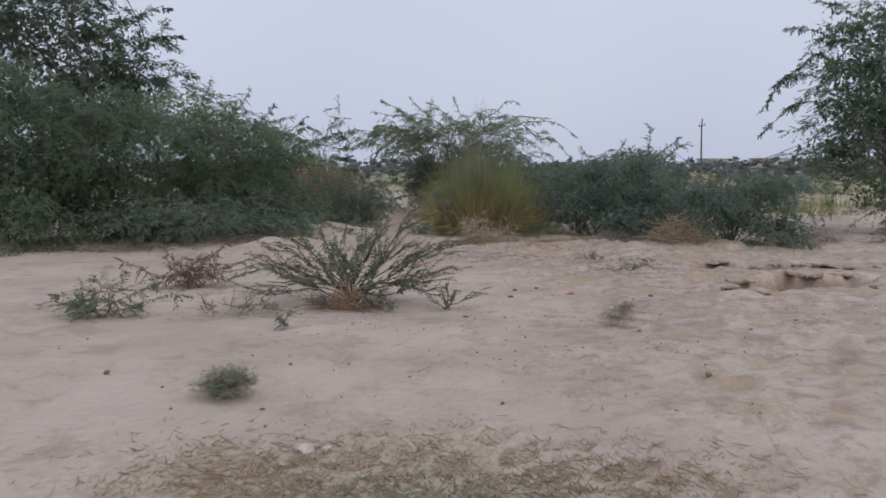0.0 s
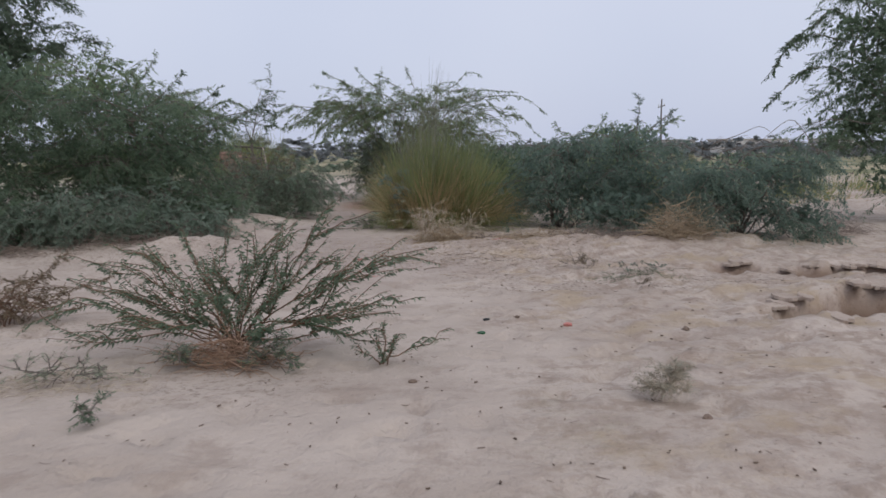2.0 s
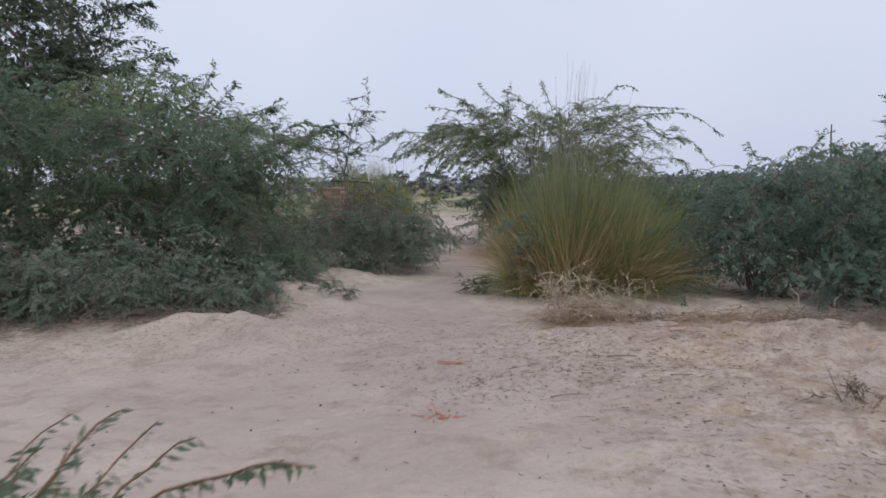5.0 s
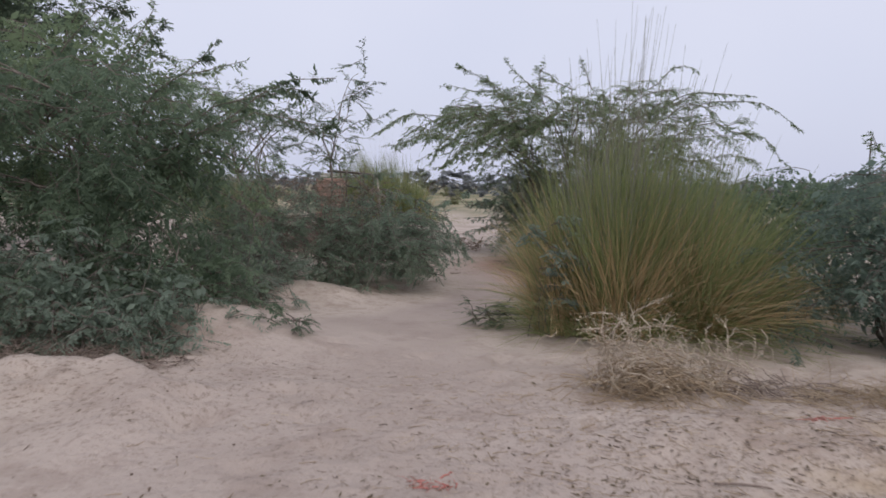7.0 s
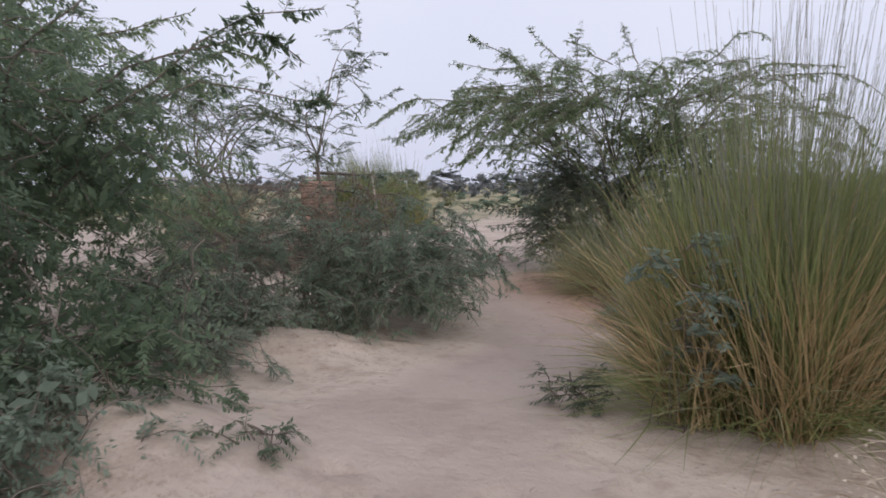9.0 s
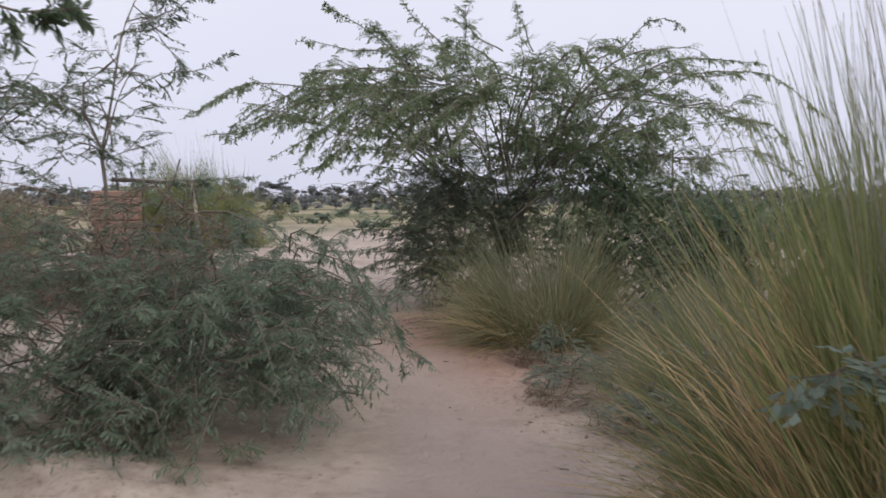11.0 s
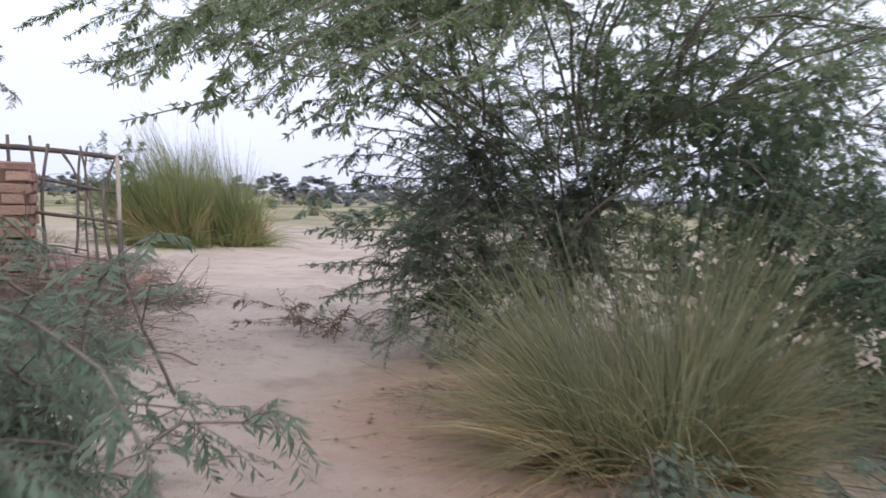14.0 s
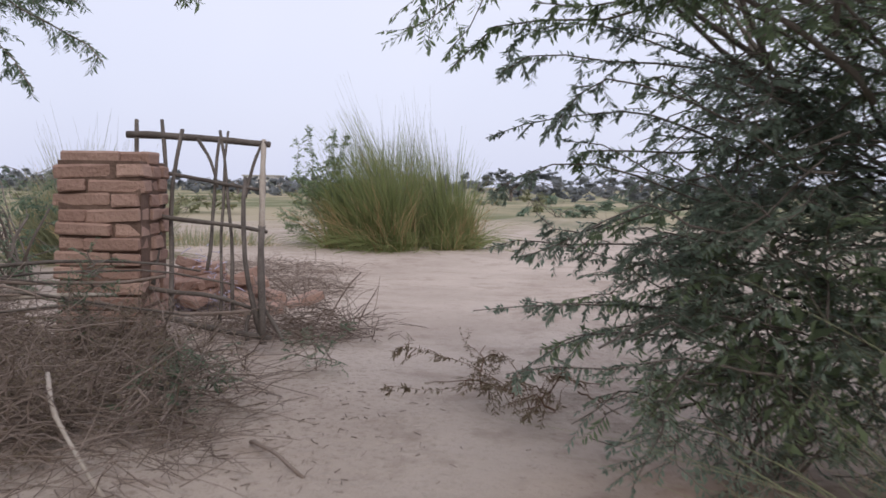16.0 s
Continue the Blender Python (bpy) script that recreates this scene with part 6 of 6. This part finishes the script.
lump("scrap", (1.22, 7.5), 0.035, RED_SCRAP, 60, "crumpled red and white plastic scrap", "litter", "scraps", 0.5)
lump("scrap", (0.70, 7.68), 0.025, BLACK_SCRAP, 61, "small black plastic cap", "litter", "scraps", 0.5)
lump("scrap", (0.63, 7.3), 0.03, GREEN_SCRAP, 62, "small dark green plastic scrap", "litter", "scraps", 0.4)
for k, at in enumerate([(-0.3, 11.25), (1.32, 12.1), (-0.23, 9.9)]):
    straw_heap("red_shreds", at, "torn shreds of faded red plastic", 0.10, 0.06, 0.015, 34, 110 + k, RED_SCRAP, 0.07, 0.0018, "litter", "red shreds")
straw_heap("lilac_scraps", (-4.05, 22.75), "torn faded lilac scraps on the fallen bricks", 0.3, 0.22, 0.62, 260, 115, LILAC_SCRAP, 0.08, 0.004, "litter")


def crust_slab(at, size, yaw, seed):
    """A broken plate of dried mud at a washed-out edge."""
    r = random.Random(seed)
    bm = bmesh.new()
    pts = [(math.cos(a) * size * r.uniform(0.7, 1.2), math.sin(a) * size * 0.7 * r.uniform(0.55, 1.25)) for a in np.linspace(0, 2 * np.pi, 17)[:-1]]
    face = bm.faces.new([bm.verts.new((x, y, 0)) for x, y in pts])
    ext = bmesh.ops.extrude_face_region(bm, geom=[face])
    for v in [e for e in ext["geom"] if isinstance(e, bmesh.types.BMVert)]:
        v.co.z += 0.024
        v.co.xy *= r.uniform(0.9, 1.05)
    bmesh.ops.recalc_face_normals(bm, faces=bm.faces)
    me = bpy.data.meshes.new("crust_slab")
    bm.to_mesh(me)
    bm.free()
    me.materials.append(CRUST)
    ob = tagged(new("crust_slab", me), "broken plate of dried mud at the washed-out edge", "mud crust", "mud plates")
    ob.matrix_basis = pose(at[0], at[1], at[2], r.uniform(-12, 8), r.uniform(-10, 10), yaw)
    return ob


rs = random.Random(9)
laid = 0
while laid < 48:
    x, y = rs.uniform(2.3, 6.3), rs.uniform(7.2, 11.2)
    here, before, after = gully_mask(np.array([x] * 3), np.array([y, y - 0.13, y + 0.13]))
    if here < 0.4 and (before > 0.7 or (after > 0.7 and rs.random() < 0.25)):
        crust_slab((x, y - 0.03, ground_z(x, y + 0.08) - 0.018), rs.uniform(0.04, 0.13), rs.uniform(-90, 90), rs.randrange(9999))
        laid += 1

# ---- fine litter ----
def scatter(name, label, n, seed, mat, areas, length, thick, parent_at=(0, 0, 0), lift=0.0):
    r = rng_of(seed)
    ob = thing(name, parent_at, label, "litter", "", "stuff")
    A = np.array(areas, float)
    pick = r.choice(len(A), n, p=A[:, 4] / A[:, 4].sum())
    xy = A[pick, :2] + r.normal(0, 1, (n, 2)) * A[pick, 2:4] * 0.55
    z = relief(xy[:, 0], xy[:, 1])
    a = r.uniform(0, 2 * np.pi, n)
    d = np.stack([np.cos(a), np.sin(a), r.uniform(-0.05, 0.25 + lift, n)], 1)
    L = length * r.uniform(0.3, 1.4, n)
    s = np.linspace(-0.5, 0.5, 3)[None, :, None]
    p = np.concatenate([xy, (z + 0.006)[:, None]], 1)
    line = p[:, None] + unit(d)[:, None] * L[:, None, None] * s + r.normal(0, 0.07, (n, 3, 3)) * L[:, None, None] * np.array([1, 1, 0.3])
    line[..., 2] = np.maximum(line[..., 2], z[:, None] + 0.002)
    v, f = tubes(line, np.ones((n, 3)) * thick * r.uniform(0.6, 1.6, (n, 1)), 3)
    put("layer", mesh_of("layer", v, f, [mat]), ob, kind="stuff")
    return ob


def leaf_scatter(name, label, n, seed, mat, areas, length, width):
    """Dead leaves lying about, each curled and tilted its own way."""
    r = rng_of(seed)
    ob = thing(name, (0, 0, 0), label, "litter", "", "stuff")
    A = np.array(areas, float)
    pick = r.choice(len(A), n, p=A[:, 4] / A[:, 4].sum())
    xy = A[pick, :2] + r.standard_t(4, (n, 2)) * A[pick, 2:4] * 0.6
    a = r.uniform(0, 2 * np.pi, n)
    d = unit(np.stack([np.cos(a), np.sin(a), r.normal(0, 0.12, n)], 1))
    side = unit(np.cross(d, np.array([0, 0, 1.0]) + r.normal(0, 0.25, (n, 3))))
    p = np.stack([xy[:, 0], xy[:, 1], relief(xy[:, 0], xy[:, 1]) + 0.006], 1)
    size = r.uniform(0.4, 1.3, n)
    v, f = leaf_quads(p, d, side, length * size, width * size * r.uniform(0.5, 1.2, n))
    put("layer", mesh_of("layer", v, f, [mat]), ob, kind="stuff")
    return ob


scatter("twig_litter", "scattered dry twigs and leaf bits on the sand", 2400, 121, TWIG_DRY, [(1.0, 11.4, 1.8, 1.3, 3), (2.4, 9.3, 1.8, 0.9, 1.5), (3.6, 12.3, 2.0, 0.7, 1.5), (-3.6, 12.6, 2.4, 0.5, 1), (0.2, 16.6, 0.5, 1.6, 0.8), (-2.2, 20.2, 0.6, 1.0, 0.8), (-1.5, 18.9, 0.5, 0.7, 0.3), (0.5, 6, 3.0, 3.0, 0.5)], 0.034, 0.0016)
scatter("brown_turf", "short brown withered grass round the green patch", 1300, 126, STRAW, [(-0.2, 3.25, 0.9, 0.3, 2), (-0.9, 2.9, 0.35, 0.4, 1), (0.7, 3.0, 0.5, 0.3, 1)], 0.055, 0.0014, lift=0.5)
leaf_scatter("leaf_litter", "dead brown leaves lying on the sand before the reed grass", 2000, 127, LEAF_BROWN, [(0.5, 11.2, 0.8, 0.7, 3), (1.2, 11.9, 0.9, 0.4, 2), (-0.1, 10.6, 0.4, 0.4, 1), (2.6, 12.2, 1.0, 0.4, 1), (1.4, 10.4, 0.8, 0.5, 1), (-2.6, 12.4, 0.8, 0.3, 0.7), (-3.2, 11.6, 1.6, 0.6, 1.0), (0.0, 17.0, 0.3, 1.2, 1.0), (-0.3, 18.3, 0.2, 0.5, 0.5), (-0.6, 19.2, 0.3, 0.5, 1.2), (-0.3, 19.5, 0.3, 0.4, 0.8)], 0.034, 0.012)
leaf_scatter("dark_leaf_litter", "dark rotted leaves lying on the sand in patches", 360, 128, CLOD, [(0.5, 11.0, 0.6, 0.4, 2), (0.9, 11.75, 0.6, 0.25, 1.5), (0.2, 10.5, 0.3, 0.2, 0.7), (1.6, 6.6, 0.6, 0.3, 0.3), (2.2, 7.3, 0.7, 0.3, 0.4), (1.0, 8.9, 0.7, 0.4, 0.4), (0.0, 17.2, 0.25, 0.8, 0.6), (-0.3, 18.3, 0.2, 0.4, 0.4)], 0.030, 0.009)
scatter("straw_litter", "scattered pale straw on the sand", 1500, 122, STRAW, [(1.0, 11.6, 1.8, 1.0, 3), (2.6, 12.3, 1.8, 0.5, 2), (0.3, 12.5, 1.0, 0.6, 1)], 0.08, 0.0012)
scatter("earth_crumbs", "small dark crumbs of earth and droppings on the sand", 420, 123, CLOD, [(0.5, 5.5, 3.0, 3.0, 3), (2.5, 8.0, 2.5, 2.0, 1), (-1.0, 10.5, 1.5, 2.0, 0.5)], 0.014, 0.0036)
scatter("dry_turf", "short dry yellowish grass on the sand", 3000, 124, STRAW, [(-0.05, 2.75, 1.0, 0.7, 3), (-0.7, 2.9, 0.5, 0.35, 1), (0.75, 2.9, 0.45, 0.3, 0.7)], 0.065, 0.0015, lift=0.8)
scatter("green_turf", "short grey-green grass on the sand", 2600, 125, LEAF_PALE, [(0.0, 2.7, 0.8, 0.5, 3), (2.3, 9.6, 0.4, 0.2, 0.6)], 0.045, 0.0012, lift=0.9)

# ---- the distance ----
# the crowns look hazy through their pale leaf colour alone
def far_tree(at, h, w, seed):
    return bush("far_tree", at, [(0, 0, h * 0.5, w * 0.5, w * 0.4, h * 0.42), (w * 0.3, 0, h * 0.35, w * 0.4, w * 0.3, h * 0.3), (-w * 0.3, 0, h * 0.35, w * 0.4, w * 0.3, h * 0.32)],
                "distant dark green tree, haze painted into its grey-blue leaves", "tree", HAZED_LEAF, seed, 190, 6, 0.42, 0.40, h * 0.16, 0.2, fan=4, reach=0.9, skin=0.6, stems=8, stem_r=0.06, trunk=((0, 0, h * 0.35), 0.16), group="trees on the horizon", twig=0.02, far=True, fine=False)


rf = random.Random(33)
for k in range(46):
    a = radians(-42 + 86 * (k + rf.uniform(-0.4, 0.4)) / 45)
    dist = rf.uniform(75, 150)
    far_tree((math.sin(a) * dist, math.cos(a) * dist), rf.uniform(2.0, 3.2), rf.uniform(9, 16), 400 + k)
for k in range(26):
    a = radians(-34 + 68 * (k + rf.uniform(-0.4, 0.4)) / 25)
    dist = rf.uniform(32, 60)
    w = rf.uniform(1.0, 2.2)
    bush("scrub_bush", (math.sin(a) * dist - 1, math.cos(a) * dist + 6), [(0, 0, 0.35, w, w * 0.7, 0.5), (w * 0.5, 0, 0.3, w * 0.6, w * 0.6, 0.4)], "olive scrub bush on the far flat", "shrub", rf.choice([LEAF_PALE, REED_FAR, LEAF_MOUND]), 500 + k, 100, 10, 0.18, 0.075, 0.4, 0.2, stems=6, group="scrub on the far flat", twig=0.006, far=True, fine=False)


def far_house(at, w, d, h, yaw):
    ob = thing("far_house", (at[0], at[1], 0), "low whitewashed flat-roofed house on the horizon", "house", "houses on the horizon")
    ob.rotation_euler = (0, 0, radians(yaw))
    bm = bmesh.new()
    bmesh.ops.create_cube(bm, size=1, matrix=Matrix.Translation((0, 0, h / 2)) @ Matrix.Diagonal((w, d, h, 1)))
    part("wall", bm, PLASTER, ob)
    bm = bmesh.new()
    bmesh.ops.create_cube(bm, size=1, matrix=Matrix.Translation((0, 0, h + 0.1)) @ Matrix.Diagonal((w + 0.4, d + 0.4, 0.2, 1)))
    part("roof", bm, ROOFING, ob)
    for x in np.arange(-w / 2 + 1.2, w / 2 - 0.6, 2.2):
        bm = bmesh.new()
        bmesh.ops.create_cube(bm, size=1, matrix=Matrix.Translation((x, -d / 2 - 0.01, h * 0.55)) @ Matrix.Diagonal((1.0, 0.08, 1.1, 1)))
        part("window", bm, DARK_GAP, ob, "dark window opening")
    return ob


for x, y, w in ((62, 150, 7), (70, 152, 5), (54, 158, 6), (-72, 150, 6), (-46, 160, 5), (80, 148, 6)):
    far_house((x, y), w, 5, 2.4, 8)


def utility_pole(at, h):
    ob = thing("utility_pole", (at[0], at[1], 0), "tall thin utility pole with a crossarm", "utility pole")
    stick("pole", ob, (0, 0, -0.1), (0.05, 0, h), 0.14, 0.10, 81, WOOD_GREY, "", 0.01)
    stick("crossarm", ob, (-0.5, -0.1, h - 1.2), (0.5, -0.1, h - 0.9), 0.07, 0.07, 82, WOOD_GREY, "", 0.0)
    for x in (-0.42, 0.42):
        stick("insulator", ob, (x, -0.1, h - 1.1), (x, -0.1, h - 0.7), 0.06, 0.05, 83, PLASTER, "", 0.0)
    return ob


utility_pole((38.6, 120), 8.2)
